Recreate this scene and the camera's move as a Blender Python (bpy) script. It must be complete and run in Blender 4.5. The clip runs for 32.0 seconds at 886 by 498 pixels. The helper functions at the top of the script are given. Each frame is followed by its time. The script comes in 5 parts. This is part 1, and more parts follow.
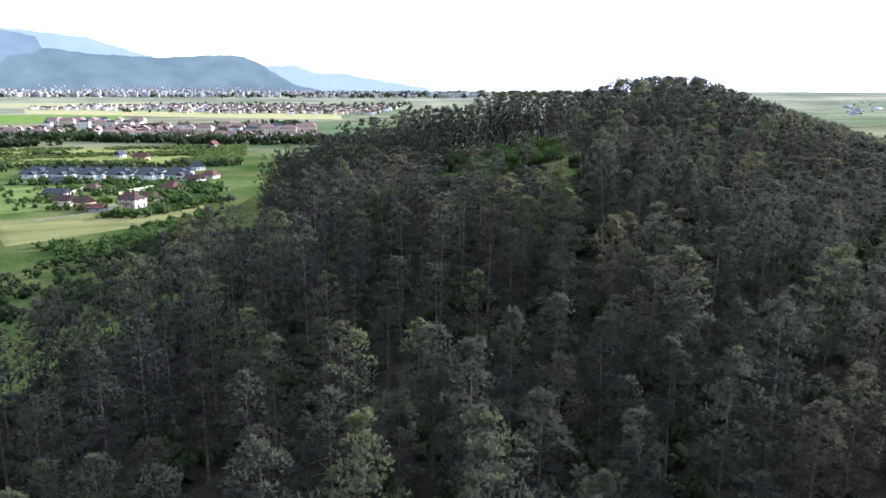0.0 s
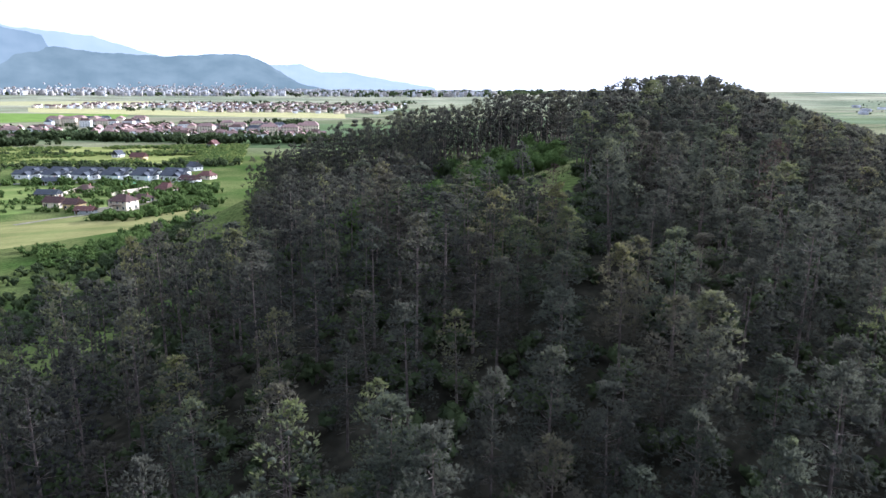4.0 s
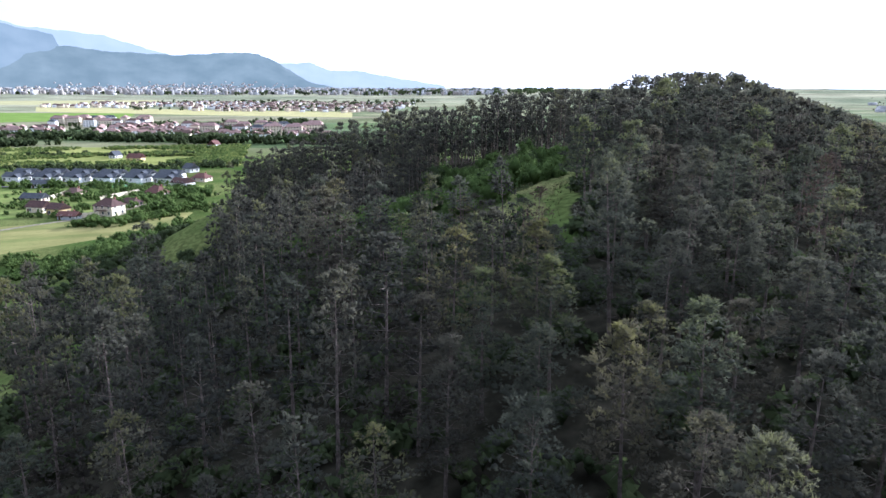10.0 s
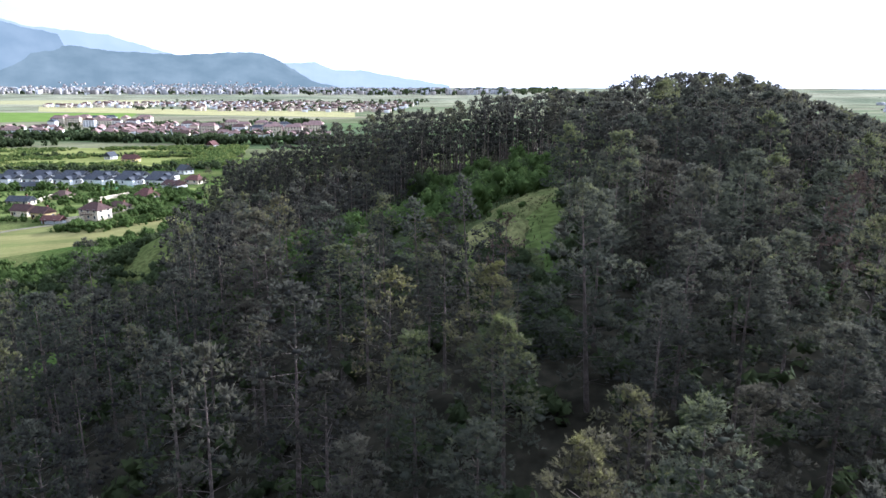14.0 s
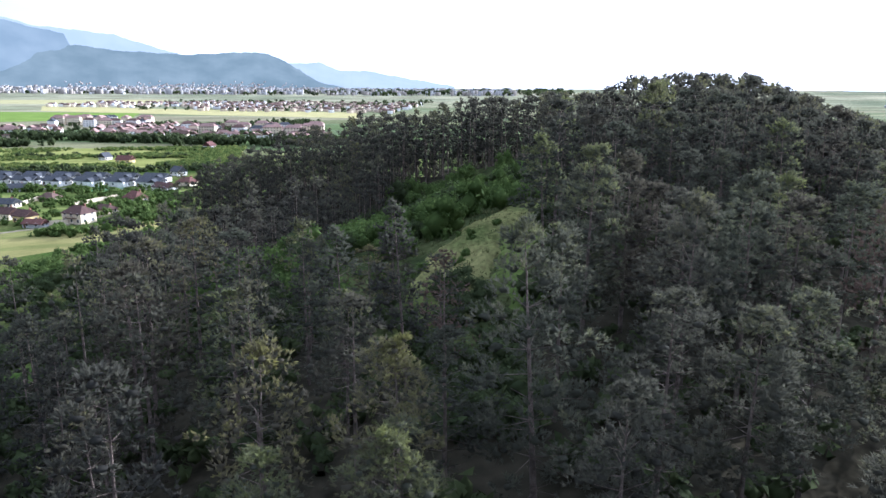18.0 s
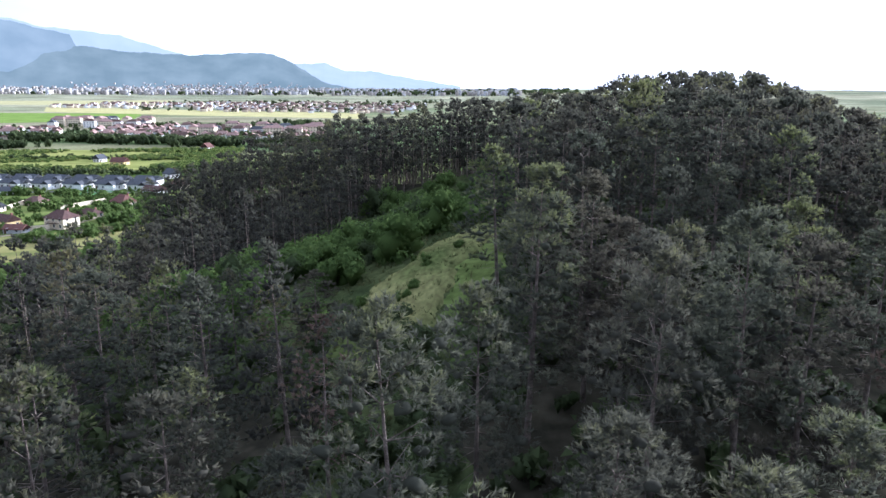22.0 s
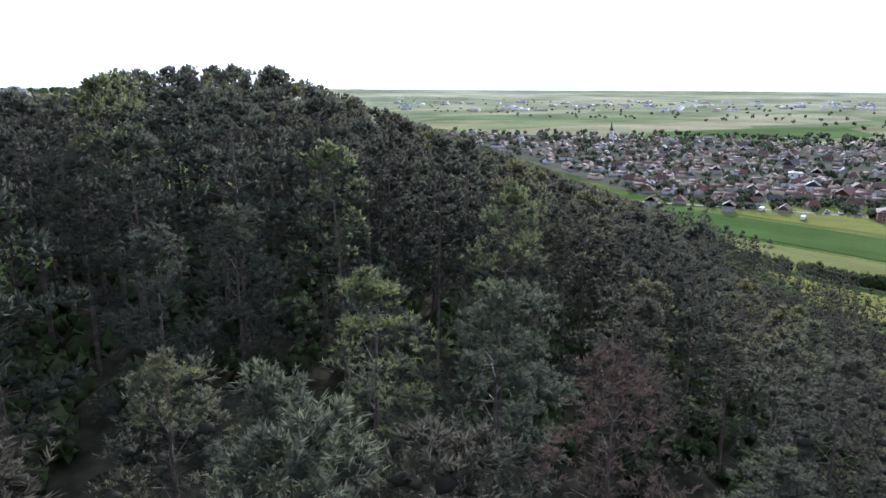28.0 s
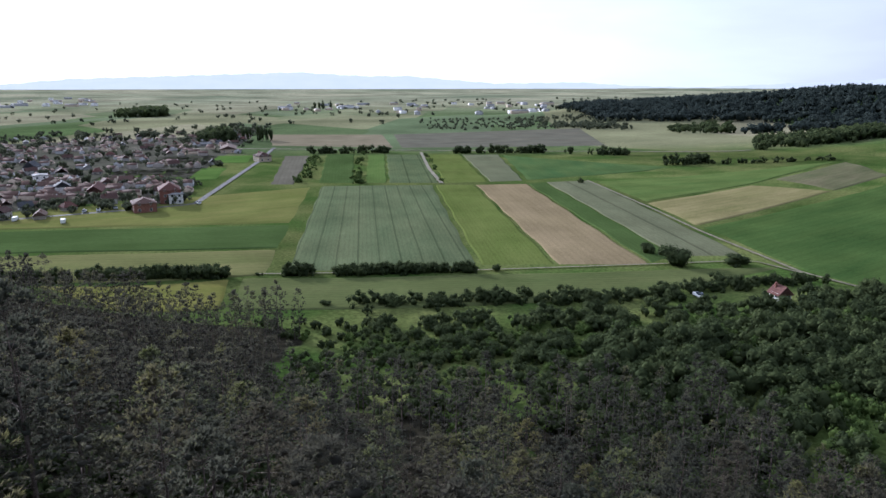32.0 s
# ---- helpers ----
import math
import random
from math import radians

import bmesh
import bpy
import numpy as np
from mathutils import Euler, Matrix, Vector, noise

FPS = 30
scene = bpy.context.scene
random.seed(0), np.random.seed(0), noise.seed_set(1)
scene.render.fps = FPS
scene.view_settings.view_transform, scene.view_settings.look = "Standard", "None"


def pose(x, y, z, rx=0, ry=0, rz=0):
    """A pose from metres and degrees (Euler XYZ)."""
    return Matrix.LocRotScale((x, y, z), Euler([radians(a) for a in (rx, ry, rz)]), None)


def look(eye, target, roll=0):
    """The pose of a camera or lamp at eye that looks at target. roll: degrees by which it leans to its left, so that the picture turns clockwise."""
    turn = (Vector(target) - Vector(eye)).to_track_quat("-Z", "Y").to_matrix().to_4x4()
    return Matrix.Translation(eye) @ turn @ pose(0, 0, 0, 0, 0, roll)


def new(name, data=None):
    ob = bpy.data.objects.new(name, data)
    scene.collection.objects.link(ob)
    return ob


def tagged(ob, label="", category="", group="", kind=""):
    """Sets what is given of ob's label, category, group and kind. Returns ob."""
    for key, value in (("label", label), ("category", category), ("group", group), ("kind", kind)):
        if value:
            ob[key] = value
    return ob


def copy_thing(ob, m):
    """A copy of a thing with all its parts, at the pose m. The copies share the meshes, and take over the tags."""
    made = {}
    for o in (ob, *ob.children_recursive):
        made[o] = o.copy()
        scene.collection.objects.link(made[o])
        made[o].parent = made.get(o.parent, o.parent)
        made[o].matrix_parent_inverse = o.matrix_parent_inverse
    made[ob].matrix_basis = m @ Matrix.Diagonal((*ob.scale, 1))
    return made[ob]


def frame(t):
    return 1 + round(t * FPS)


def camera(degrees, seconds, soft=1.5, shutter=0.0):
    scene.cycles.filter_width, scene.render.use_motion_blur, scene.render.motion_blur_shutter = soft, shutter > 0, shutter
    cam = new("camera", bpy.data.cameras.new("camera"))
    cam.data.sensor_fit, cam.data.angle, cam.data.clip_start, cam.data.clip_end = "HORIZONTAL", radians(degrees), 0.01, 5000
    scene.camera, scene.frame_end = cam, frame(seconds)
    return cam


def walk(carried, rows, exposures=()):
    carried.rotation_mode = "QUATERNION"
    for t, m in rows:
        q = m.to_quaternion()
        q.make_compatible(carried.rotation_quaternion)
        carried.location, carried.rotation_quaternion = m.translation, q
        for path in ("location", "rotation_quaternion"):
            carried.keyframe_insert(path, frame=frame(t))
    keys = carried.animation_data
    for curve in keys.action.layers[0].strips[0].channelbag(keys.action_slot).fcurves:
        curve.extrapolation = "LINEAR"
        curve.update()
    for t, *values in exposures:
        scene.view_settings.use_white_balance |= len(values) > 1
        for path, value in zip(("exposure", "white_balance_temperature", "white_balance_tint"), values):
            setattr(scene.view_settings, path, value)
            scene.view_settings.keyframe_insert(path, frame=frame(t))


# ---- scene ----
cam = camera(64.95, 32.0)
# seconds, eye, a point looked at, roll
PATH = [
    (0, (0.00, -0.00, 59.50), (0.870, 19.469, 55.004), 0.06),
    (0.5, (0.35, 1.44, 59.50), (1.196, 20.915, 55.009), 0.08),
    (1, (0.70, 2.89, 59.50), (1.523, 22.359, 55.012), 0.09),
    (1.5, (1.06, 4.32, 59.52), (1.868, 23.786, 55.020), 0.11),
    (2, (1.44, 5.72, 59.55), (2.232, 25.191, 55.052), 0.15),
    (2.5, (1.81, 7.09, 59.58), (2.582, 26.561, 55.075), 0.21),
    (3, (2.19, 8.46, 59.59), (2.939, 27.928, 55.080), 0.23),
    (3.5, (2.58, 9.87, 59.60), (3.320, 29.338, 55.084), 0.19),
    (5.5, (4.25, 15.63, 59.77), (4.891, 35.097, 55.225), 0.10),
    (6, (4.64, 17.06, 59.81), (5.263, 36.528, 55.262), 0.12),
    (6.5, (5.03, 18.48, 59.84), (5.627, 37.949, 55.288), 0.13),
    (7, (5.46, 19.92, 59.85), (6.040, 39.386, 55.296), 0.14),
    (7.5, (5.92, 21.38, 59.88), (6.475, 40.842, 55.324), 0.09),
    (8, (6.40, 22.85, 59.91), (6.919, 42.315, 55.345), 0.00),
    (8.5, (6.90, 24.32, 59.91), (7.402, 43.780, 55.340), -0.05),
    (9, (7.42, 25.78, 59.92), (7.888, 45.241, 55.339), -0.04),
    (9.5, (7.93, 27.24, 59.91), (8.379, 46.701, 55.331), -0.01),
    (10, (8.47, 28.69, 59.89), (8.893, 48.155, 55.316), -0.00),
    (10.5, (9.03, 30.10, 59.89), (9.437, 49.567, 55.308), -0.04),
    (11, (9.60, 31.49, 59.95), (9.987, 50.957, 55.366), -0.06),
    (11.5, (10.16, 32.88, 60.00), (10.537, 52.339, 55.422), -0.00),
    (12, (10.73, 34.25, 60.04), (11.079, 53.714, 55.449), 0.02),
    (12.5, (11.29, 35.60, 60.08), (11.623, 55.067, 55.490), 0.01),
    (13, (11.86, 36.95, 60.12), (12.155, 56.419, 55.531), 0.03),
    (13.5, (12.40, 38.32, 60.16), (12.690, 57.780, 55.568), 0.01),
    (14, (12.94, 39.67, 60.19), (13.217, 59.138, 55.604), -0.00),
    (14.5, (13.52, 41.06, 60.21), (13.765, 60.528, 55.630), -0.02),
    (16.5, (15.96, 46.74, 60.21), (16.141, 66.212, 55.634), 0.08),
    (17, (16.57, 48.13, 60.22), (16.742, 67.596, 55.646), 0.12),
    (17.5, (17.20, 49.47, 60.21), (17.342, 68.937, 55.646), 0.16),
    (18, (17.84, 50.80, 60.22), (17.974, 70.271, 55.657), 0.21),
    (18.5, (18.48, 52.14, 60.25), (18.599, 71.615, 55.698), 0.21),
    (19, (19.15, 53.50, 60.28), (19.232, 72.978, 55.728), 0.16),
    (19.5, (19.81, 54.90, 60.29), (19.882, 74.377, 55.746), 0.18),
    (20, (20.48, 56.30, 60.29), (20.527, 75.777, 55.753), 0.18),
    (20.5, (21.15, 57.70, 60.28), (21.176, 77.176, 55.743), 0.16),
    (21, (21.80, 59.11, 60.29), (21.805, 78.590, 55.737), 0.13),
    (21.5, (22.45, 60.51, 60.29), (22.433, 79.986, 55.735), 0.12),
    (22, (23.11, 61.91, 60.27), (23.068, 81.386, 55.709), 0.10),
    (22.5, (23.76, 63.26, 60.26), (23.705, 82.729, 55.688), 0.08),
    (23, (24.41, 64.57, 60.25), (24.341, 84.042, 55.684), 0.05),
    (23.5, (25.05, 65.93, 60.27), (24.964, 85.400, 55.702), 0.08),
    (24, (25.67, 67.28, 60.26), (25.563, 86.751, 55.695), 0.09),
    (24.5, (26.30, 68.63, 60.24), (26.183, 88.104, 55.681), 0.12),
    (26.5, (28.86, 74.72, 60.13), (34.605, 93.330, 55.589), 0.27),
    (27, (29.61, 76.34, 60.19), (37.318, 94.220, 55.630), 0.33),
    (27.5, (30.44, 78.01, 60.21), (40.118, 94.908, 55.648), 0.33),
    (28, (31.33, 79.67, 60.20), (42.868, 95.359, 55.652), 0.28),
    (28.5, (32.31, 81.28, 60.18), (45.566, 95.549, 55.642), 0.22),
    (29, (33.38, 82.80, 60.16), (48.265, 95.362, 55.629), 0.17),
    (29.5, (34.58, 84.24, 60.14), (50.984, 94.734, 55.610), 0.09),
    (30, (35.82, 85.53, 60.15), (53.474, 93.755, 55.605), 0.03),
    (30.5, (37.15, 86.69, 60.15), (55.760, 92.406, 55.596), -0.05),
    (31, (38.65, 87.64, 60.12), (57.887, 90.648, 55.550), -0.09),
    (31.5, (40.18, 88.48, 60.07), (59.649, 88.889, 55.489), -0.10),
    (32, (41.71, 89.17, 59.92), (61.141, 87.896, 55.343), -0.04),
]
walk(cam, [(t, look(eye, target, roll)) for t, eye, target, roll in PATH], [(0.0, 1.22, 5120, 18), (24.5, 1.22, 5120, 18), (28.0, 0.98, 5150, 17), (30.0, 0.50, 5250, 17), (32.0, 0.36, 5250, 18)])

# ---------------------------------------------------------------- light
SUN_AZ, SUN_EL = 52.0, 16.0
sun_data = bpy.data.lights.new("sun", "SUN")
sun_data.energy, sun_data.angle, sun_data.color = 5.0, radians(0.6), (1.0, 0.92, 0.80)
sun = new("sun", sun_data)
sun.matrix_world = pose(0, 0, 300, 90 - SUN_EL, 0, 180 - SUN_AZ)

world = bpy.data.worlds.new("sky")
scene.world = world
world.use_nodes = True
wn, wl = world.node_tree.nodes, world.node_tree.links
wn.clear()
sky = wn.new("ShaderNodeTexSky")
sky.sky_type, sky.sun_disc = "NISHITA", False
sky.sun_elevation, sky.sun_rotation = radians(SUN_EL), radians(SUN_AZ)
sky.air_density, sky.dust_density, sky.ozone_density = 1.0, 4.0, 1.0
# thin bright cloud and haze over the clear sky
coord = wn.new("ShaderNodeTexCoord")
stretch = wn.new("ShaderNodeMapping")
stretch.inputs["Scale"].default_value = (1.6, 1.6, 7.0)
wl.new(coord.outputs["Generated"], stretch.inputs["Vector"])
cloud = wn.new("ShaderNodeTexNoise")
cloud.inputs["Scale"].default_value, cloud.inputs["Detail"].default_value = 1.7, 7
wl.new(stretch.outputs[0], cloud.inputs["Vector"])
cover = wn.new("ShaderNodeMapRange")
cover.inputs["From Min"].default_value, cover.inputs["From Max"].default_value = 0.36, 0.62
cover.inputs["To Min"].default_value, cover.inputs["To Max"].default_value = 0.76, 0.94
wl.new(cloud.outputs["Fac"], cover.inputs["Value"])
veil = wn.new("ShaderNodeMix")
veil.data_type = "RGBA"
# the cloud is brightest towards the sun
toward = wn.new("ShaderNodeVectorMath")
toward.operation = "DOT_PRODUCT"
toward.inputs[1].default_value = (math.sin(radians(SUN_AZ)) * math.cos(radians(SUN_EL)), math.cos(radians(SUN_AZ)) * math.cos(radians(SUN_EL)), math.sin(radians(SUN_EL)))
wl.new(coord.outputs["Generated"], toward.inputs[0])
lobe = wn.new("ShaderNodeMapRange")
lobe.inputs["From Min"].default_value, lobe.inputs["From Max"].default_value = 0.05, 1.0
lobe.inputs["To Min"].default_value, lobe.inputs["To Max"].default_value = 0.55, 1.45
wl.new(toward.outputs["Value"], lobe.inputs["Value"])
bright = wn.new("ShaderNodeVectorMath")
bright.operation = "SCALE"
bright.inputs[0].default_value = (12.4, 12.7, 13.1)
wl.new(lobe.outputs[0], bright.inputs["Scale"])
wl.new(bright.outputs[0], veil.inputs[7])
wl.new(cover.outputs[0], veil.inputs[0])
wl.new(sky.outputs[0], veil.inputs[6])
back = wn.new("ShaderNodeBackground")
back.inputs["Strength"].default_value = 0.072
out = wn.new("ShaderNodeOutputWorld")
wl.new(veil.outputs[2], back.inputs["Color"])
wl.new(back.outputs[0], out.inputs["Surface"])


# ---------------------------------------------------------------- materials
def mat(name, base, rough=0.9, spec=0.2):
    m = bpy.data.materials.new(name)
    m.use_nodes = True
    n, l = m.node_tree.nodes, m.node_tree.links
    b = n["Principled BSDF"]
    b.inputs["Base Color"].default_value = (*base, 1)
    b.inputs["Roughness"].default_value = rough
    b.inputs["Specular IOR Level"].default_value = spec
    return m, n, l, b


def varied(name, lo, hi, scale, rough=0.9, spec=0.2, detail=6, fine=0.0, bump=0.0, stretch=(1, 1, 1)):
    """A surface that varies between two colours at one scale and in brightness at a finer one."""
    m, n, l, b = mat(name, lo, rough, spec)
    geo = n.new("ShaderNodeNewGeometry")
    mp = n.new("ShaderNodeMapping")
    mp.inputs["Scale"].default_value = stretch
    l.new(geo.outputs["Position"], mp.inputs["Vector"])
    t = n.new("ShaderNodeTexNoise")
    t.inputs["Scale"].default_value, t.inputs["Detail"].default_value = scale, detail
    l.new(mp.outputs[0], t.inputs["Vector"])
    r = n.new("ShaderNodeValToRGB")
    r.color_ramp.elements[0].position, r.color_ramp.elements[1].position = 0.35, 0.65
    r.color_ramp.elements[0].color, r.color_ramp.elements[1].color = (*lo, 1), (*hi, 1)
    l.new(t.outputs["Fac"], r.inputs[0])
    col = r.outputs[0]
    if fine:
        t2 = n.new("ShaderNodeTexNoise")
        t2.inputs["Scale"].default_value, t2.inputs["Detail"].default_value = fine, 4
        l.new(mp.outputs[0], t2.inputs["Vector"])
        mr = n.new("ShaderNodeMapRange")
        mr.inputs["From Min"].default_value, mr.inputs["From Max"].default_value = 0.3, 0.7
        mr.inputs["To Min"].default_value, mr.inputs["To Max"].default_value = 0.6, 1.35
        l.new(t2.outputs["Fac"], mr.inputs["Value"])
        mx = n.new("ShaderNodeVectorMath")
        mx.operation = "SCALE"
        l.new(col, mx.inputs[0])
        l.new(mr.outputs[0], mx.inputs["Scale"])
        col = mx.outputs[0]
        if bump:
            bp = n.new("ShaderNodeBump")
            bp.inputs["Strength"].default_value, bp.inputs["Distance"].default_value = bump, 0.3
            l.new(t2.outputs["Fac"], bp.inputs["Height"])
            l.new(bp.outputs[0], b.inputs["Normal"])
    l.new(col, b.inputs["Base Color"])
    return m


def leafy(name, lo, hi, glow=0.35, per_object=True, mid=None):
    """Needles or leaves: diffuse, and letting some light through; the tone varies from tree to tree and leaf to leaf."""
    m, n, l, b = mat(name, lo, 0.9, 0.03)
    tone = n.new("ShaderNodeAttribute")
    tone.attribute_name = "tone"
    mixed = tone.outputs["Fac"]
    if per_object:
        info = n.new("ShaderNodeObjectInfo")
        add = n.new("ShaderNodeMath")
        add.operation = "MULTIPLY_ADD"
        add.inputs[1].default_value = 0.40
        half = n.new("ShaderNodeMath")
        half.operation = "MULTIPLY"
        half.inputs[1].default_value = 0.6
        l.new(tone.outputs["Fac"], half.inputs[0])
        l.new(info.outputs["Random"], add.inputs[0])
        l.new(half.outputs[0], add.inputs[2])
        mixed = add.outputs[0]
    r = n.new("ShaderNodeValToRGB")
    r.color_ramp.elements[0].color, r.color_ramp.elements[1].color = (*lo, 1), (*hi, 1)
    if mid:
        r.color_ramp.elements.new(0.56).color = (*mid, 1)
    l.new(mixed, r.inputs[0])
    hue = n.new("ShaderNodeMix")
    hue.data_type, hue.blend_type = "RGBA", "MULTIPLY"
    hue.inputs[0].default_value = 1.0
    l.new(r.outputs[0], hue.inputs[6])
    hue.inputs[7].default_value = (1, 1, 1, 1)
    if mid and per_object:
        # some trees browner, some fresher
        odd = n.new("ShaderNodeMath")
        odd.operation = "MULTIPLY"
        odd.inputs[1].default_value = 7.31
        l.new(info.outputs["Random"], odd.inputs[0])
        fr = n.new("ShaderNodeMath")
        fr.operation = "FRACT"
        l.new(odd.outputs[0], fr.inputs[0])
        kinds = n.new("ShaderNodeValToRGB")
        kinds.color_ramp.elements[0].color, kinds.color_ramp.elements[1].color = (1.06, 0.98, 0.92, 1), (0.92, 1.02, 0.97, 1)
        kinds.color_ramp.elements.new(0.35).color = (1, 1, 1, 1)
        l.new(fr.outputs[0], kinds.inputs[0])
        l.new(kinds.outputs[0], hue.inputs[7])
    l.new(hue.outputs[2], b.inputs["Base Color"])
    tl = n.new("ShaderNodeBsdfTranslucent")
    l.new(hue.outputs[2], tl.inputs["Color"])
    ms = n.new("ShaderNodeMixShader")
    ms.inputs[0].default_value = glow
    l.new(b.outputs[0], ms.inputs[1])
    l.new(tl.outputs[0], ms.inputs[2])
    l.new(ms.outputs[0], n["Material Output"].inputs["Surface"])
    return m


# needle colours greyed for haze; the light end stands for sunlit tips
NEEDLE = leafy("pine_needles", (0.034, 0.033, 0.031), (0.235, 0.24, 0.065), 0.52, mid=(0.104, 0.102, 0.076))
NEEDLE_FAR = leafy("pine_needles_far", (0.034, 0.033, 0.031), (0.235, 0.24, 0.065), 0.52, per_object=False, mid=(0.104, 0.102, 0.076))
NEEDLE_DRY = leafy("dry_needles", (0.068, 0.052, 0.044), (0.15, 0.108, 0.08), 0.25)
LEAF = leafy("broad_leaves", (0.05, 0.082, 0.024), (0.14, 0.195, 0.055), per_object=False)
BARK = varied("pine_bark", (0.075, 0.06, 0.05), (0.18, 0.145, 0.12), 3, fine=20, bump=0.6)


def ground_material():
    """Grass on the open land, fallen needles high on the hill darkened for shade under the pines, and far off a
    patchwork of fields paled for haze.
    """
    m, n, l, b = mat("ground_cover", (0.1, 0.12, 0.05), 1.0, 0.0)
    geo = n.new("ShaderNodeNewGeometry")

    def noise_of(scale, detail, lo, hi, a=0.35, z=0.65):
        t = n.new("ShaderNodeTexNoise")
        t.inputs["Scale"].default_value, t.inputs["Detail"].default_value = scale, detail
        l.new(geo.outputs["Position"], t.inputs["Vector"])
        r = n.new("ShaderNodeValToRGB")
        r.color_ramp.elements[0].position, r.color_ramp.elements[1].position = a, z
        r.color_ramp.elements[0].color, r.color_ramp.elements[1].color = (*lo, 1), (*hi, 1)
        l.new(t.outputs["Fac"], r.inputs[0])
        return r.outputs[0]

    def ramp_of(value, a, z):
        r = n.new("ShaderNodeMapRange")
        r.inputs["From Min"].default_value, r.inputs["From Max"].default_value = a, z
        l.new(value, r.inputs["Value"])
        return r.outputs[0]

    def mix(f, a, c, kind="MIX"):
        x = n.new("ShaderNodeMix")
        x.data_type, x.blend_type = "RGBA", kind
        if isinstance(f, float):
            x.inputs[0].default_value = f
        else:
            l.new(f, x.inputs[0])
        l.new(a, x.inputs[6])
        l.new(c, x.inputs[7])
        return x.outputs[2]

    grass = noise_of(0.03, 6, (0.05, 0.085, 0.02), (0.12, 0.135, 0.045))
    # fallen needles, their colour darkened to stand in for shade below the crowns
    shaded_litter = noise_of(0.5, 6, (0.018, 0.017, 0.012), (0.042, 0.038, 0.026))
    turn = n.new("ShaderNodeMapping")
    turn.inputs["Scale"].default_value, turn.inputs["Rotation"].default_value = (0.0022, 0.0065, 0), (0, 0, radians(24))
    l.new(geo.outputs["Position"], turn.inputs["Vector"])
    cells = n.new("ShaderNodeTexVoronoi")
    cells.distance, cells.inputs["Scale"].default_value = "CHEBYCHEV", 1.0
    l.new(turn.outputs[0], cells.inputs["Vector"])
    one = n.new("ShaderNodeSeparateColor")
    l.new(cells.outputs["Color"], one.inputs[0])
    patch = n.new("ShaderNodeValToRGB")
    patch.color_ramp.interpolation = "CONSTANT"
    # field colours greyed to imitate haze over the plain
    stops = ((0.0, (0.10, 0.135, 0.06)), (0.2, (0.20, 0.20, 0.11)), (0.38, (0.09, 0.13, 0.05)), (0.55, (0.16, 0.175, 0.09)), (0.7, (0.24, 0.225, 0.14)), (0.85, (0.12, 0.155, 0.08)))
    for k, (p, c) in enumerate(stops):
        e = patch.color_ramp.elements[k] if k < 2 else patch.color_ramp.elements.new(p)
        e.position, e.color = p, (*c, 1)
    l.new(one.outputs[0], patch.inputs[0])
    length = n.new("ShaderNodeVectorMath")
    length.operation = "LENGTH"
    l.new(geo.outputs["Position"], length.inputs[0])
    far = ramp_of(length.outputs["Value"], 640, 760)
    # pale colour that takes over with distance, in place of the air's haze
    haze_pale = noise_of(0.0016, 4, (0.17, 0.19, 0.12), (0.33, 0.315, 0.21))
    tint = noise_of(0.006, 5, (0.72, 0.72, 0.72), (1.2, 1.2, 1.2))
    fine = noise_of(0.9, 4, (0.7, 0.7, 0.7), (1.25, 1.25, 1.25))
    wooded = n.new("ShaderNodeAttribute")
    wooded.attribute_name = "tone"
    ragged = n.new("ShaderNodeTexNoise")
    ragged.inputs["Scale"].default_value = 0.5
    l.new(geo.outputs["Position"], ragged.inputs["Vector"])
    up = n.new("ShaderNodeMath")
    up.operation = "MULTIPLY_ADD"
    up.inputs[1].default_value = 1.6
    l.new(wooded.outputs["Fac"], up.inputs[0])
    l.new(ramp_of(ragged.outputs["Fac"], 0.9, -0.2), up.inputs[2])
    col = mix(ramp_of(up.outputs[0], 0.95, 1.35), mix(far, grass, mix(ramp_of(length.outputs["Value"], 1300, 2600), patch.outputs[0], haze_pale)), shaded_litter)
    col = mix(1.0, mix(1.0, col, tint, "MULTIPLY"), fine, "MULTIPLY")
    l.new(col, b.inputs["Base Color"])
    return m


GROUND = ground_material()


# ---------------------------------------------------------------- the lie of the land
def smooth(e0, e1, v):
    t = np.clip((v - e0) / (e1 - e0), 0, 1)
    return t * t * (3 - 2 * t)


# crest of the hill: from x, y, height to x, y, height, and how far its flanks reach
RIDGES = [
    ((-12, -120, 12), (10, 52, 29), 72), ((10, 52, 29), (27, 84, 39.5), 74), ((27, 84, 39.5), (40, 124, 44), 76), ((40, 124, 44), (58, 150, 45), 76),
    ((58, 150, 45), (40, 190, 43), 62), ((40, 190, 43), (-6, 222, 37), 46), ((-6, 222, 37), (-40, 236, 27), 40),
    ((58, 150, 44), (170, 218, 23), 62), ((1330, -330, 24), (1150, -650, 48), 170), ((1150, -650, 48), (850, -1000, 46), 180), ((420, -330, 14), (640, -440, 28), 170),
]


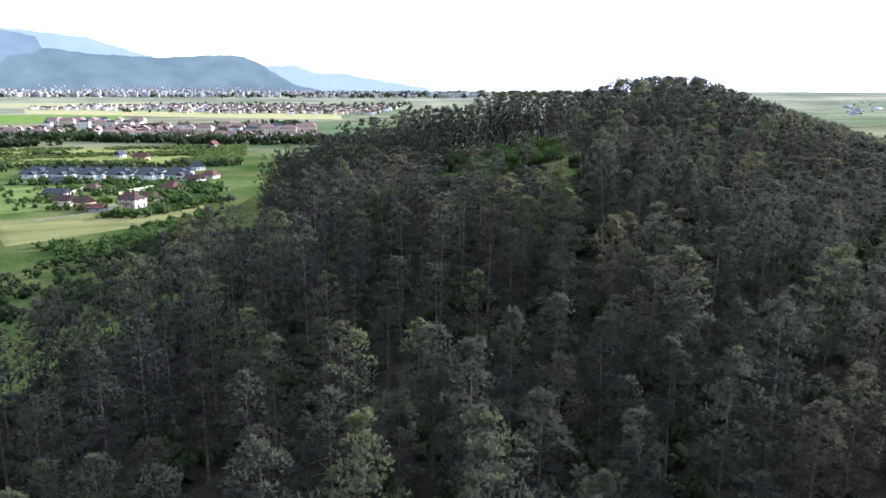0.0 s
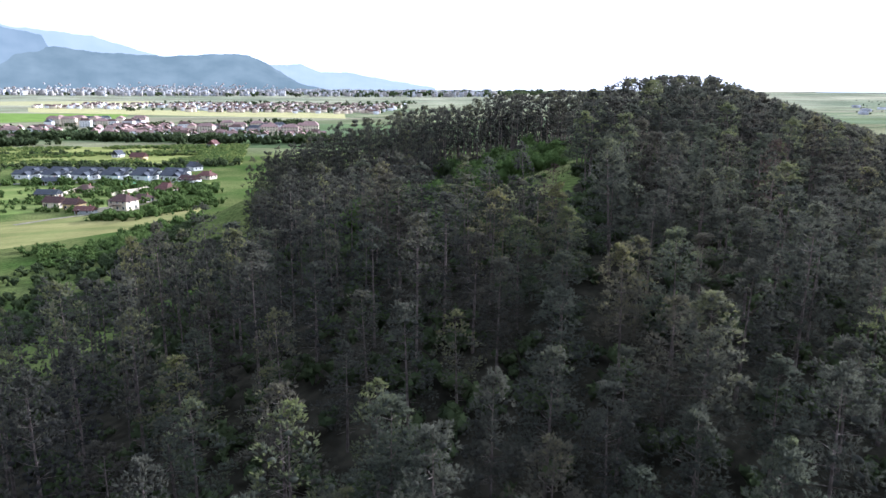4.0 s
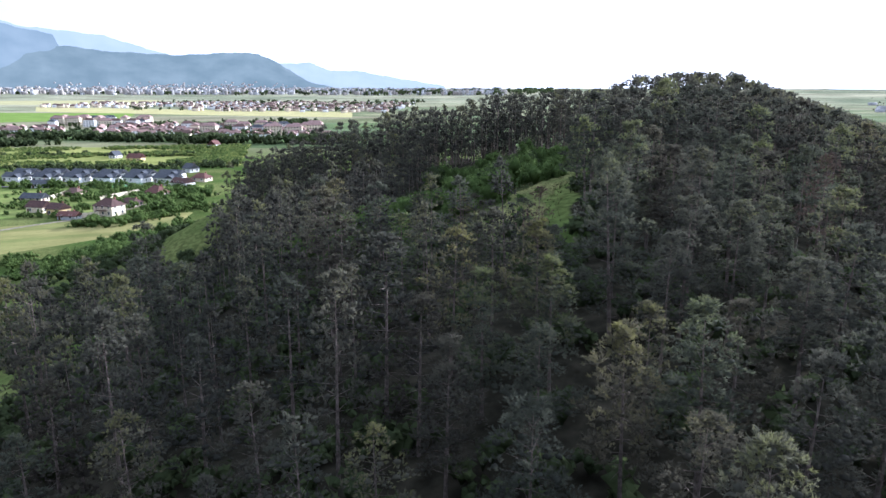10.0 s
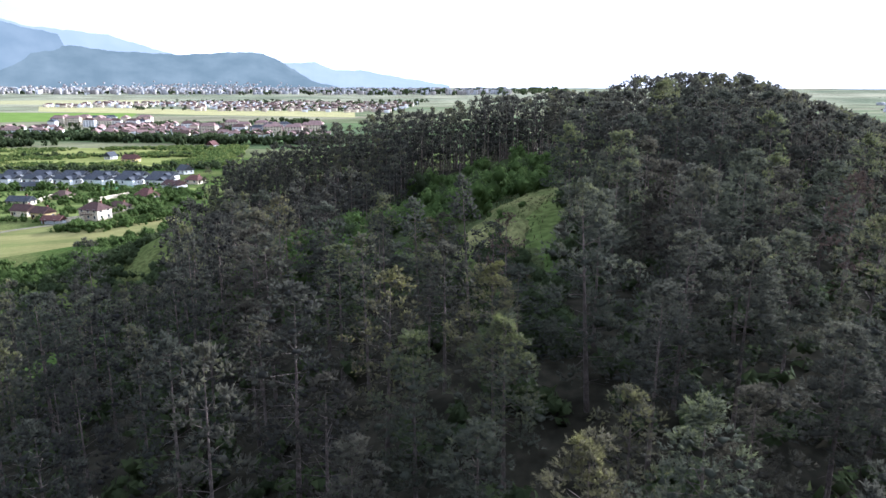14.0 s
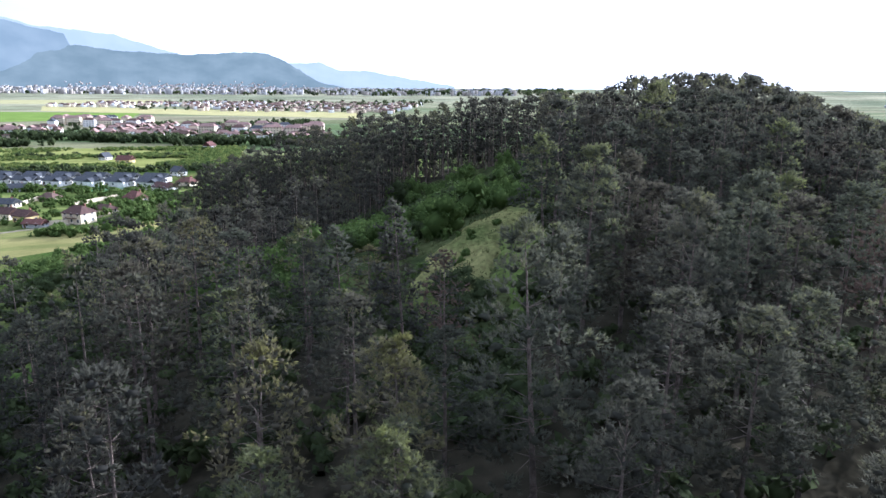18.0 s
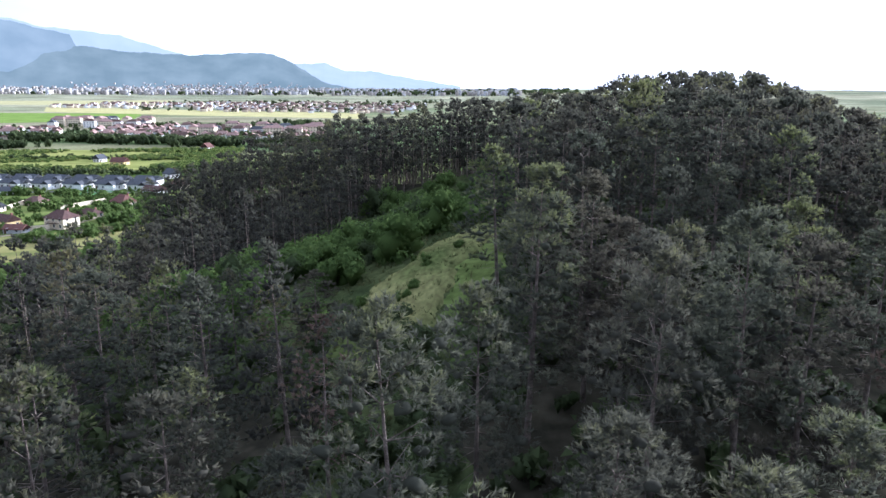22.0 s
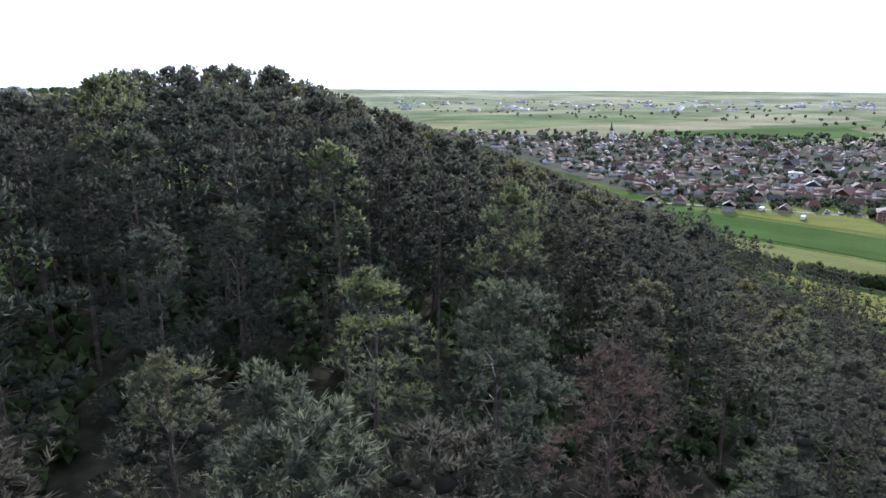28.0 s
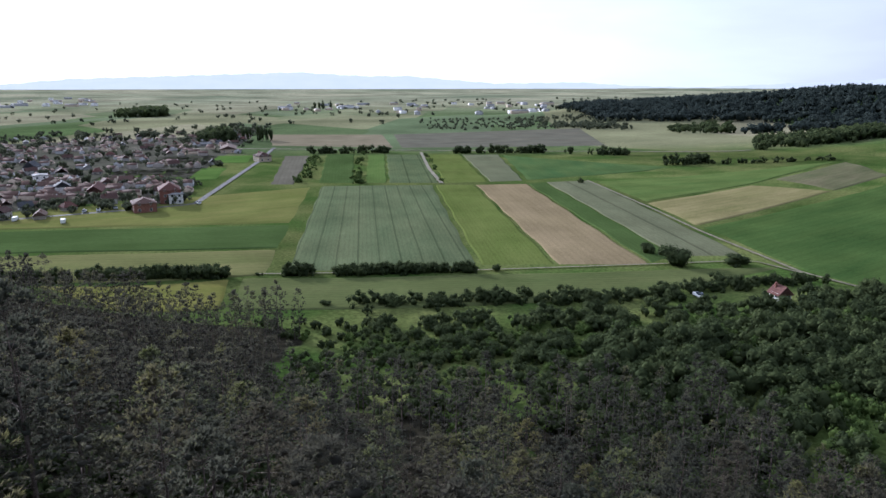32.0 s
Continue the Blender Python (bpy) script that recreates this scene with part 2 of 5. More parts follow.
def land(x, y):
    """Height of the ground."""
    x, y = np.asarray(x, float), np.asarray(y, float)
    total = np.zeros_like(x)
    for k, ((ax, ay, ah), (bx, by, bh), reach) in enumerate(RIDGES):
        dx, dy = bx - ax, by - ay
        s = np.clip(((x - ax) * dx + (y - ay) * dy) / (dx * dx + dy * dy), 0, 1)
        d2 = (x - ax - s * dx) ** 2 + (y - ay - s * dy) ** 2
        if k < 4:
            # the western flank reaches further out
            out = (dx * (y - ay) - dy * (x - ax)) / np.hypot(dx, dy)
            reach = reach * (1 + 0.2 * np.clip(out / 40, 0, 1))
        h = (ah + s * (bh - ah)) * np.exp(-d2 / reach ** 2)
        total = total + np.maximum(h / 50, 0) ** 14
    hill = 50 * total ** (1 / 14)
    d = np.hypot(x, y)
    rise = 46 * np.clip((d - 1500) / 3300, 0, 1.1) ** 1.5
    bumps = 0.7 * np.sin(x * 0.11 + 1.3 * np.sin(y * 0.07)) * np.sin(y * 0.09 + x * 0.03) * np.clip(hill / 12, 0, 1)
    # the plain falls away past its rim
    return hill + rise + bumps - 0.8 * np.clip(d - 4650, 0, None)


def height(x, y):
    return float(land(x, y))


def mesh_of(name, verts, faces, mats, tone=None, smooth_shade=False, slots=None):
    me = bpy.data.meshes.new(name)
    verts, faces = np.asarray(verts, np.float32), np.asarray(faces, np.int32)
    k = faces.shape[1]
    me.vertices.add(len(verts))
    me.vertices.foreach_set("co", verts.ravel())
    me.loops.add(faces.size)
    me.loops.foreach_set("vertex_index", faces.ravel())
    me.polygons.add(len(faces))
    me.polygons.foreach_set("loop_start", np.arange(0, faces.size, k, dtype=np.int32))
    for m in mats:
        me.materials.append(m)
    if slots is not None:
        me.polygons.foreach_set("material_index", np.asarray(slots, np.int32))
    if smooth_shade:
        me.polygons.foreach_set("use_smooth", np.ones(len(faces), bool))
    me.update(calc_edges=True)
    if tone is not None:
        a = me.attributes.new("tone", "FLOAT", "POINT")
        a.data.foreach_set("value", np.asarray(tone, np.float32))
    return me


def meadow_x(y):
    """The middle of the grassy strip that climbs beside the wood."""
    return np.interp(y, (104, 115, 125, 135, 145, 165, 190, 205), (17.5, 18.5, 21, 25, 30, 36, 41, 44))


def in_forest(x, y, z):
    """Where the pines stand."""
    low = np.where(x < 0, np.interp(y, (60, 120, 170, 230), (4, 6, 12, 13)), 4.0) + 2.5 * np.sin(x * 0.06 + y * 0.045)
    glade = (y > 112) & (y < 200 - 0.35 * x) & (x > meadow_x(y) - 33) & (x < meadow_x(y) + np.where(y < 150, 7.5, 5) - 1.2 * np.sin(y * 0.2)) & (x + y > 112)
    gully = (y > 89) & (y < 125) & (x > np.interp(y, (84, 96, 118), (20, 18.5, 13))) & (x < np.interp(y, (90, 104, 112), (24.4, 25.0, 26.6)))
    behind = ((y - 150) * 112 - (x - 58) * 68 > 26 * 131) & (x > 50) | (y > 268) | (x > 205)
    edge = np.interp(y, (0, 60, 110, 150, 190, 214, 245), (-85, -72, -46, -30, -36, -47, -46)) + 2 * np.sin(y * 0.3)
    return (z > low) & (x > edge) & ~glade & ~gully & ~behind


def grid_sheet(name, xs, ys, material):
    X, Y = np.meshgrid(xs, ys, indexing="ij")
    V = np.stack([X, Y, land(X, Y)], -1).reshape(-1, 3)
    nx, ny = len(xs), len(ys)
    i = (np.arange(nx - 1)[:, None] * ny + np.arange(ny - 1)[None]).ravel()
    F = np.stack([i, i + ny, i + ny + 1, i + 1], 1)
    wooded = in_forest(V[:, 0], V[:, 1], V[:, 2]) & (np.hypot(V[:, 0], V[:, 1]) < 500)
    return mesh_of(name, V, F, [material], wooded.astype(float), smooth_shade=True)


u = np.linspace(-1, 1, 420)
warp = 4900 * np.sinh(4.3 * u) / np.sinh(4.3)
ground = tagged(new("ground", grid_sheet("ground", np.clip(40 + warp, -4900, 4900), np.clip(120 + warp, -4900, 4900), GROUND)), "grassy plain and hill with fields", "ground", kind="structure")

# ---------------------------------------------------------------- mountains on the horizon


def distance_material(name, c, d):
    """Far slopes that glow: the haze of the air before them is put in as emission."""
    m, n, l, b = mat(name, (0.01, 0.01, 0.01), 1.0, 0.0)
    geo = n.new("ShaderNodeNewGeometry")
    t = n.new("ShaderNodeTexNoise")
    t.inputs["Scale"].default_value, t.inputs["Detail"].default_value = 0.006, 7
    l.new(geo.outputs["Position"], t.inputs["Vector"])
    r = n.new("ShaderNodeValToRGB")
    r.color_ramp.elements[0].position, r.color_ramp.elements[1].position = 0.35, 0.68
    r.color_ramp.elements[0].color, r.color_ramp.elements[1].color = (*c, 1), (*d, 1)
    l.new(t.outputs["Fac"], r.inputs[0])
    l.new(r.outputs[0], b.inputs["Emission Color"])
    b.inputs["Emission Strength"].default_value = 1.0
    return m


# each range carries its haze in its colour, paler further off
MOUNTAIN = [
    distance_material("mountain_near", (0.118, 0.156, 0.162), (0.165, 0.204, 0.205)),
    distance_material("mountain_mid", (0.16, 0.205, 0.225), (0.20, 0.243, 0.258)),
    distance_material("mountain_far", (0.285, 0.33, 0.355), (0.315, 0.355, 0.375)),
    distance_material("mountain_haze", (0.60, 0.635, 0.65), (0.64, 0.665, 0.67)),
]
# azimuth and elevation in degrees along each skyline
SKYLINES = [
    (2, 4850, [(-46, 4.5), (-30.4, 4.42), (-28.4, 3.89), (-27.1, 3.83), (-25.4, 3.66), (-23.6, 3.48), (-21.7, 2.9), (-19.5, 2.26), (-17.9, 1.75), (-15.1, 0.86)]),
    (2, 4830, [(-14.7, 1.07), (-11.3, 1.64), (-9.1, 1.74), (-7.4, 1.11), (-5.6, 1.16), (-2.9, 0.68), (-0.2, 0.25), (1.6, -0.06)]),
    (1, 4800, [(-50, 6.5), (-42, 5.9), (-30.4, 4.24), (-28.5, 3.78), (-26.8, 3.46), (-25.3, 2.74), (-23.7, 2.19), (-21.5, 1.03)]),
    (0, 4700, [(-50, 3.5), (-40, 3.6), (-30.7, 2.05), (-28.6, 2.73), (-25.5, 2.66), (-23.7, 2.39), (-18.7, 2.19), (-14.6, 2.45), (-12.9, 2.35), (-11.7, 1.81), (-10.9, 1.31), (-8.7, 0.54), (-7.0, 0.02)]),
    (2, 4840, [(29.5, 0.48), (31.5, 1.58), (33.5, 2.06), (36.2, 2.24), (39.7, 1.8), (41.8, 0.55), (48.1, 0.15), (51.5, -0.1)]),
    (2, 4850, [(60.4, -0.01), (65.4, 0.45), (75.7, 0.81), (81.2, 1.0), (86.4, 0.71), (90.0, 0.71), (96.7, 0.14), (103.4, 0.22), (107.3, -0.05), (112.0, -0.17), (116.7, 0.03), (125.5, 0.47), (132, 1.2), (140, 1.4)]),
]


def mountain(points, r, material, label):
    az = np.array([p[0] for p in points])
    el = np.array([p[1] for p in points])
    a = np.arange(az[0], az[-1], 0.12)
    e = np.interp(a, az, el) * np.clip((a - az[0]) / 1.5, 0, 1)
    e += 0.025 * np.sin(a * 3.1 + r) + 0.014 * np.sin(a * 7.7 + 1) + 0.008 * np.sin(a * 17.0)
    rows = []
    for f in np.linspace(0, 1, 12):
        rr = r - 420 * (1 - f)
        top = 60 + r * np.tan(np.radians(e))
        z = 30 + (np.maximum(top, 31) - 30) * f ** 0.8
        rows.append(np.stack([rr * np.sin(np.radians(a)), rr * np.cos(np.radians(a)), z], -1))
    V = np.concatenate(rows)
    n = len(a)
    i = (np.arange(11)[:, None] * n + np.arange(n - 1)[None]).ravel()
    F = np.stack([i, i + 1, i + n + 1, i + n], 1)
    tagged(new("mountain", mesh_of("mountain", V, F, [material], smooth_shade=True)), label, "mountain", kind="structure")


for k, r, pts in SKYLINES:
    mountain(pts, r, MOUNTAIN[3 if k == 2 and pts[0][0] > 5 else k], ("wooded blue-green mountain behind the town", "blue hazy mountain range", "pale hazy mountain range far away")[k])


# ---------------------------------------------------------------- pines
def tufts(rng, C, D, L, K, width, spread):
    """Fans of K needle blades at each of the places C, round the directions D."""
    n = len(C)
    D = D / np.linalg.norm(D, axis=1, keepdims=True)
    a = np.cross(D, rng.normal(size=(n, 3)))
    a /= np.linalg.norm(a, axis=1, keepdims=True)
    b = np.cross(D, a)
    th = rng.uniform(0, 2 * np.pi, (n, K, 1))
    s = rng.uniform(0.25, 1, (n, K, 1)) * spread
    s = s * np.sqrt(rng.uniform(0.15, 1, (n, K, 1)))
    way = D[:, None] * np.cos(s) + (a[:, None] * np.cos(th) + b[:, None] * np.sin(th)) * np.sin(s)
    side = np.cross(way, rng.normal(size=(n, K, 3)))
    side /= np.linalg.norm(side, axis=2, keepdims=True)
    LL = (L[:, None, None] if np.ndim(L) else L) * rng.uniform(0.7, 1.15, (n, K, 1))
    base = C[:, None] + way * LL * 0.08
    tip = C[:, None] + way * LL
    V = np.stack([base - side * width, base + side * width, tip], 2).reshape(-1, 3)
    return V


def brushes(rng, C, D, L, K, needle, width):
    """Bottle brushes: K needles round each upright shoot, standing off it all along."""
    n = len(C)
    D = D / np.linalg.norm(D, axis=1, keepdims=True)
    a = np.cross(D, rng.normal(size=(n, 3)))
    a /= np.linalg.norm(a, axis=1, keepdims=True)
    b = np.cross(D, a)
    th = rng.uniform(0, 6.283, (n, K, 1))
    radial = a[:, None] * np.cos(th) + b[:, None] * np.sin(th)
    s = rng.uniform(0.35, 1.05, (n, K, 1))
    way = D[:, None] * np.cos(s) + radial * np.sin(s)
    side = np.cross(way, D[:, None] + 0.4 * rng.normal(size=(n, K, 3)))
    side /= np.linalg.norm(side, axis=2, keepdims=True)
    base = C[:, None] + D[:, None] * (L[:, None, None] * rng.uniform(0, 0.95, (n, K, 1)))
    tip = base + way * needle * rng.uniform(0.7, 1.2, (n, K, 1))
    return np.stack([base - side * width, base + side * width, tip], 2).reshape(-1, 3)


def pine_shape(rng, H, W, crown, whorls, per, pads, shoots, sparse=0.12):
    """A pine H high: whorls of branches that carry flat, domed pads of needle shoots. Gives the shoots' places, directions and pads, the pads, and the branches."""
    P, B = [], []
    lean = rng.normal(0, 0.012, 2)
    z0 = H * (1 - crown)
    lop = rng.uniform(0, 6.28)
    for k in range(whorls):
        f = (k + rng.uniform(0, 0.7)) / whorls
        z = z0 + (H - z0) * f * 0.95
        prof = (1 - f) ** 0.8 * (0.62 + 0.38 * min(1, f * 4)) + 0.10
        turn = rng.uniform(0, 6.28)
        m = max(3, int(round(per * (1 - 0.35 * f))))
        for j in range(m):
            if rng.random() < sparse * (1.2 - f):
                continue
            az = turn + 2 * np.pi * (j + rng.uniform(-0.3, 0.3)) / m
            R = W * prof * rng.uniform(0.62, 1.12) * (1 + 0.16 * np.cos(az - lop))
            up = R * (0.02 + 0.75 * f) * rng.uniform(0.6, 1.2) - 0.16 * R * (1 - f)
            o = np.array([lean[0] * z, lean[1] * z, z])
            e = o + np.array([R * np.cos(az), R * np.sin(az), up])
            B.append((o, e))
            n = max(1, int(round(pads * R / W + rng.uniform(-0.2, 0.4))))
            for q in range(n):
                w = 1 - 0.72 * q / max(n, 1)
                side = rng.normal(0, 0.16 * R, 3) * np.array([1, 1, 0.35])
                P.append((*(o + (e - o) * w + side * (0.4 + 0.6 * w)), (0.32 + 0.28 * R ** 0.5) * rng.uniform(0.75, 1.3), f))
    for q in range(3):
        P.append((lean[0] * H + rng.normal(0, 0.22), lean[1] * H + rng.normal(0, 0.22), H - 0.35 - 0.35 * q, 0.30 + 0.08 * q, 1.0))
    P = np.array(P)
    n = len(P)
    d = rng.normal(size=(n, shoots, 3))
    d[..., 2] = np.where(d[..., 2] < -0.7, -d[..., 2], d[..., 2])
    d /= np.linalg.norm(d, axis=2, keepdims=True)
    C = P[:, None, :3] + d * P[:, None, 3:4] * np.array([1, 1, 0.8]) * rng.uniform(0.45, 0.95, (n, shoots, 1))
    out = P[:, :3] - np.stack([lean[0] * P[:, 2], lean[1] * P[:, 2], P[:, 2]], 1)
    out = out / (np.linalg.norm(out, axis=1, keepdims=True) + 0.3)
    D = d * 0.8 + out[:, None] * 0.25 + np.array([0, 0, 0.5]) + rng.normal(0, 0.16, (n, shoots, 3))
    return C.reshape(-1, 3), D.reshape(-1, 3), np.repeat(np.arange(n), shoots), P, B, lean


def cone(p, q, r0, r1, sides, V, F):
    p, q = np.asarray(p, float), np.asarray(q, float)
    d = (q - p) / np.linalg.norm(q - p)
    a = np.cross(d, (0.3, 0.9, 0.2))
    a /= np.linalg.norm(a)
    b = np.cross(d, a)
    n = len(V)
    for c, r in ((p, r0), (q, r1)):
        for k in range(sides):
            t = 2 * np.pi * k / sides
            V.append(c + r * (a * np.cos(t) + b * np.sin(t)))
    for k in range(sides):
        F.append((n + k, n + (k + 1) % sides, n + sides + (k + 1) % sides, n + sides + k))


# whorls, branches in each, pads on a branch, shoots on a pad, blades on a shoot, length, half width, spread
FINENESS = (
    (8, 3.6, 1.1, 8, 3, (0.32, 0.58), 0.11, 0.8),
    (10, 5, 1.7, 15, 4, (0.26, 0.44), 0.072, 0.8),
    (11, 5, 2.1, 24, 11, (0.14, 0.30), 0.026, 0),
)
OCTA = np.array([(1, 0, 0), (0, 1, 0), (-1, 0, 0), (0, -1, 0), (0, 0, 1), (0, 0, -1)], float)
OCTA_F = np.array([(0, 1, 4), (1, 2, 4), (2, 3, 4), (3, 0, 4), (1, 0, 5), (2, 1, 5), (3, 2, 5), (0, 3, 5)])
RING = [(math.cos(t), math.sin(t)) for t in np.arange(5) * 2 * math.pi / 5]
LUMP = np.array([(0, 0, 1)] + [(c * 0.89, s * 0.89, 0.45) for c, s in RING] + [(c * 0.72 - s * 0.53, s * 0.72 + c * 0.53, -0.45) for c, s in RING] + [(0, 0, -1)])
LUMP_F = np.array([(0, 1 + k, 1 + (k + 1) % 5) for k in range(5)] + [(1 + k, 6 + k, 1 + (k + 1) % 5) for k in range(5)]
                  + [(6 + k, 6 + (k + 1) % 5, 1 + (k + 1) % 5) for k in range(5)] + [(11, 6 + (k + 1) % 5, 6 + k) for k in range(5)])


def pine_meshes(seed, H, W, crown, detail, sparse=0.12):
    """Needles, and trunk with its branches. detail: 2 beside the path, 1 further off, 0 for the rest of the wood."""
    rng = np.random.default_rng(seed)
    whorls, per, pads, shoots, K, L, width, spread = FINENESS[detail]
    if sparse > 0.3:
        shoots = shoots // 2
    C, D, of, P, B, lean = pine_shape(rng, H, W, crown, whorls, per, pads, shoots, sparse)
    ll = rng.uniform(*L, len(C))
    # lighter upwards and to the tips: young growth, plus sunlit tops painted in; pads differ
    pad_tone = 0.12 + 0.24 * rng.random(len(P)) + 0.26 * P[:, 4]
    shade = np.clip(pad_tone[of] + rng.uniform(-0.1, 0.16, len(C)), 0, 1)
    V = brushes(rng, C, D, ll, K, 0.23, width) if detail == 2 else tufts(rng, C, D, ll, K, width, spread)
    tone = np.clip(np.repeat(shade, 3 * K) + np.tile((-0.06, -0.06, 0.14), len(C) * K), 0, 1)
    F = np.arange(len(V)).reshape(-1, 3)
    # old needles in the thick of each pad, toned dark for its inner shade
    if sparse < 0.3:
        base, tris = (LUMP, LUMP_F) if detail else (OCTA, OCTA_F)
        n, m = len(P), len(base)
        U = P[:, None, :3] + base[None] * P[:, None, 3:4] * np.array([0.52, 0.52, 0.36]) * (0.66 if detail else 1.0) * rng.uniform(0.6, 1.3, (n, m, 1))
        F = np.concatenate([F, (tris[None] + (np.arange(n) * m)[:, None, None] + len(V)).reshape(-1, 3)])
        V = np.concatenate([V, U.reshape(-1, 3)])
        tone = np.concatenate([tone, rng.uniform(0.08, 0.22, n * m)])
    TV, TF = [], []
    zs = [0, 0.3, 0.6, 0.85, 1.0]
    for s, e in zip(zs[:-1], zs[1:]):
        za, zb = H * s * 0.97, H * e * 0.97
        cone((lean[0] * za, lean[1] * za, za - 0.5 * (s == 0)), (lean[0] * zb, lean[1] * zb, zb), 0.17 * (1.05 - s), 0.17 * (1.05 - e), 7 if detail else 4, TV, TF)
    if detail:
        for o, e in B:
            cone(o, o + (e - o) * 0.75, 0.03, 0.008, 3, TV, TF)
        for k in range(5):
            z = H * (1 - crown) * rng.uniform(0.45, 1)
            az = rng.uniform(0, 6.28)
            o = np.array([lean[0] * z, lean[1] * z, z])
            cone(o, o + np.array([1.2 * np.cos(az), 1.2 * np.sin(az), rng.uniform(-0.3, 0.3)]), 0.03, 0.006, 3, TV, TF)
    return (V, F, tone), (np.array(TV), np.array(TF))


# pines that stand out: x, y, height of the top
TALL_A = [(-16.3, 50.4, 38.7), (-14.8, 60.2, 40.4), (-15.4, 69.2, 42.4), (-8, 63.7, 42.8), (2.2, 59.6, 44.4), (5.9, 60, 43.8), (13.4, 59.3, 45.7), (14.1, 47.7, 43.1), (18.6, 61.4, 48.3), (12, 71.7, 48.6),
          (16.5, 71.8, 49.4), (24.1, 72.4, 50.6), (-2.2, 96.4, 50.4), (3.5, 99, 50.4), (30.1, 76, 52.1)]
TALL_B = [(15.8, 92.2, 53.6), (27.3, 77.9, 52.3), (1, 88.4, 50), (18.2, 88.4, 51.4), (30.2, 84.5, 55.2), (-2, 105.6, 49.8), (37.8, 88.5, 54.6), (32, 88.2, 54.8), (36.9, 103.5, 55.6), (42, 98, 54.6),
          (45.1, 95.6, 54.3), (61.7, 92.1, 49.1), (55.3, 97.5, 51.5), (37.2, 92.7, 54.2), (35.4, 120.7, 59.9), (42.8, 134.2, 60.9), (61.3, 151.3, 60.8), (38.1, 185.5, 57.8), (-1.2, 64.8, 44), (125.2, 142.6, 39.2), (43.7, 89.8, 54.1), (35, 87.7, 55.6)]
TALL_C = [(-29.1, 73.1, 42.7), (-29.2, 89.6, 43.3), (-25.5, 86.3, 45.4), (-31.5, 65.7, 38.9), (-46.2, 84.3, 32.8), (-34.8, 133.8, 39.8), (-19.8, 94.9, 43.8), (-15.8, 81.6, 45.5), (-17.1, 97.7, 42.6), (-6.4, 90.2, 47),
          (-4.8, 110.6, 49.6), (-0.4, 90.2, 50.1), (2, 109.2, 49.9), (8.8, 96.2, 51.6), (11.8, 93.1, 51.7), (-22.4, 105.5, 41.8), (-12.7, 111.2, 45.2), (-14.8, 65.3, 40.5)]

# those half dead
DEAD = {(18, 88), (44, 90), (-31, 66)}


def from_path(x, y):
    """Distance from the line along which the camera flies."""
    s = min(max((x * 42 + y * 89) / (42 * 42 + 89 * 89), 0), 1)
    return math.hypot(x - 42 * s, y - 89 * s)


FIXED = TALL_A + TALL_B + TALL_C
rng = np.random.default_rng(5)
cell, spots = {}, []


def put_spot(x, y, gap, top=None):
    i, j = int(x // 5), int(y // 5)
    if top is None and any(math.hypot(x - a, y - b) < gap for di in (-1, 0, 1) for dj in (-1, 0, 1) for a, b in cell.get((i + di, j + dj), ())):
        return
    cell.setdefault((i, j), []).append((x, y))
    spots.append((x, y, top))


for x, y, top in FIXED:
    put_spot(x, y, 0, top)
XY = rng.uniform((-120, 8), (235, 305), (42000, 2))
XY = XY[in_forest(XY[:, 0], XY[:, 1], land(XY[:, 0], XY[:, 1]))]
for x, y in XY:
    put_spot(x, y, 2.6 if y > 178 else 3.2 if y > 112 else 5.2 if x > 45 and from_path(x, y) < 50 else 4.5 if from_path(x, y) < 50 else 4.2)
def near(x, y):
    """Distance from the flight, and from the slope that it turns to at its end."""
    s = min(max((x - 42) / 38, 0), 1)
    return min(from_path(x, y), math.hypot(x - 42 - 38 * s, y - 89 + 6 * s) + 4)


spots.sort(key=lambda p: near(p[0], p[1]) + (0 if p[1] > 22 else 100) - (300 if p[2] else 0))


def under(x, y):
    """How high a pine may reach before the taller ones behind it, which stand clear of their neighbours."""
    top = 99.0
    for a, b, t in FIXED:
        d = b - y
        if 0 < d < 13 and abs(x - a) < 3.4:
            top = min(top, t - 3.6 + 0.30 * d)
    return top


def canopy(x, y):
    """Highest top of the canopy over the hill, which falls away on either side of the summit."""
    west = math.degrees(math.atan2(x - 12, y - 37))
    if -31 < west < -20 and y > 85:
        return 60 - 0.25 * math.hypot(x - 12, y - 37)
    if -14 < x < 20 and 90 < y < 126:
        return 48.0 + (110 - y) * 0.12
    bearing = math.degrees(math.atan2(x - 28, y - 72))
    d = math.hypot(x - 28, y - 72)
    if d < 28 or not -12 < bearing < 52:
        return 99.0
    slope = np.interp(bearing, (-5, 3, 6, 9.4, 13, 23.5, 25.6, 30, 34, 37.5, 42, 46, 52), (-0.9, -0.9, -0.35, -0.5, 1.35, 1.35, 0.4, -1.2, -2.7, -3.9, -5.5, -6.9, -8.8))
    return 60.2 + d * math.tan(math.radians(slope))


def stature(x, y, r):
    """Height of a pine against a full-grown one of 15 m: even and tall on the summit and the ridge behind it."""
    g = height(x, y)
    if y > 112 and canopy(x, y) < 90 and not (-14 < x < 20 and y < 126):
        h = r.uniform(0.93, 1.06)
        if x > 24 and math.hypot(x - 28, y - 72) > 52:
            h = max(h, min((canopy(x, y) - g) / 15.0, 1.25))
    else:
        h = r.uniform(0.55 if x > 45 else 0.66, 1.0) * (0.88 if x > 80 else 1)
    return max(min(h, (min(canopy(x, y), under(x, y)) - g - r.uniform(0, 0.9)) / 15.0), 0.42)


def part(name, me, parent, label=""):
    o = new(name, me)
    o.parent = parent
    return tagged(o, label)


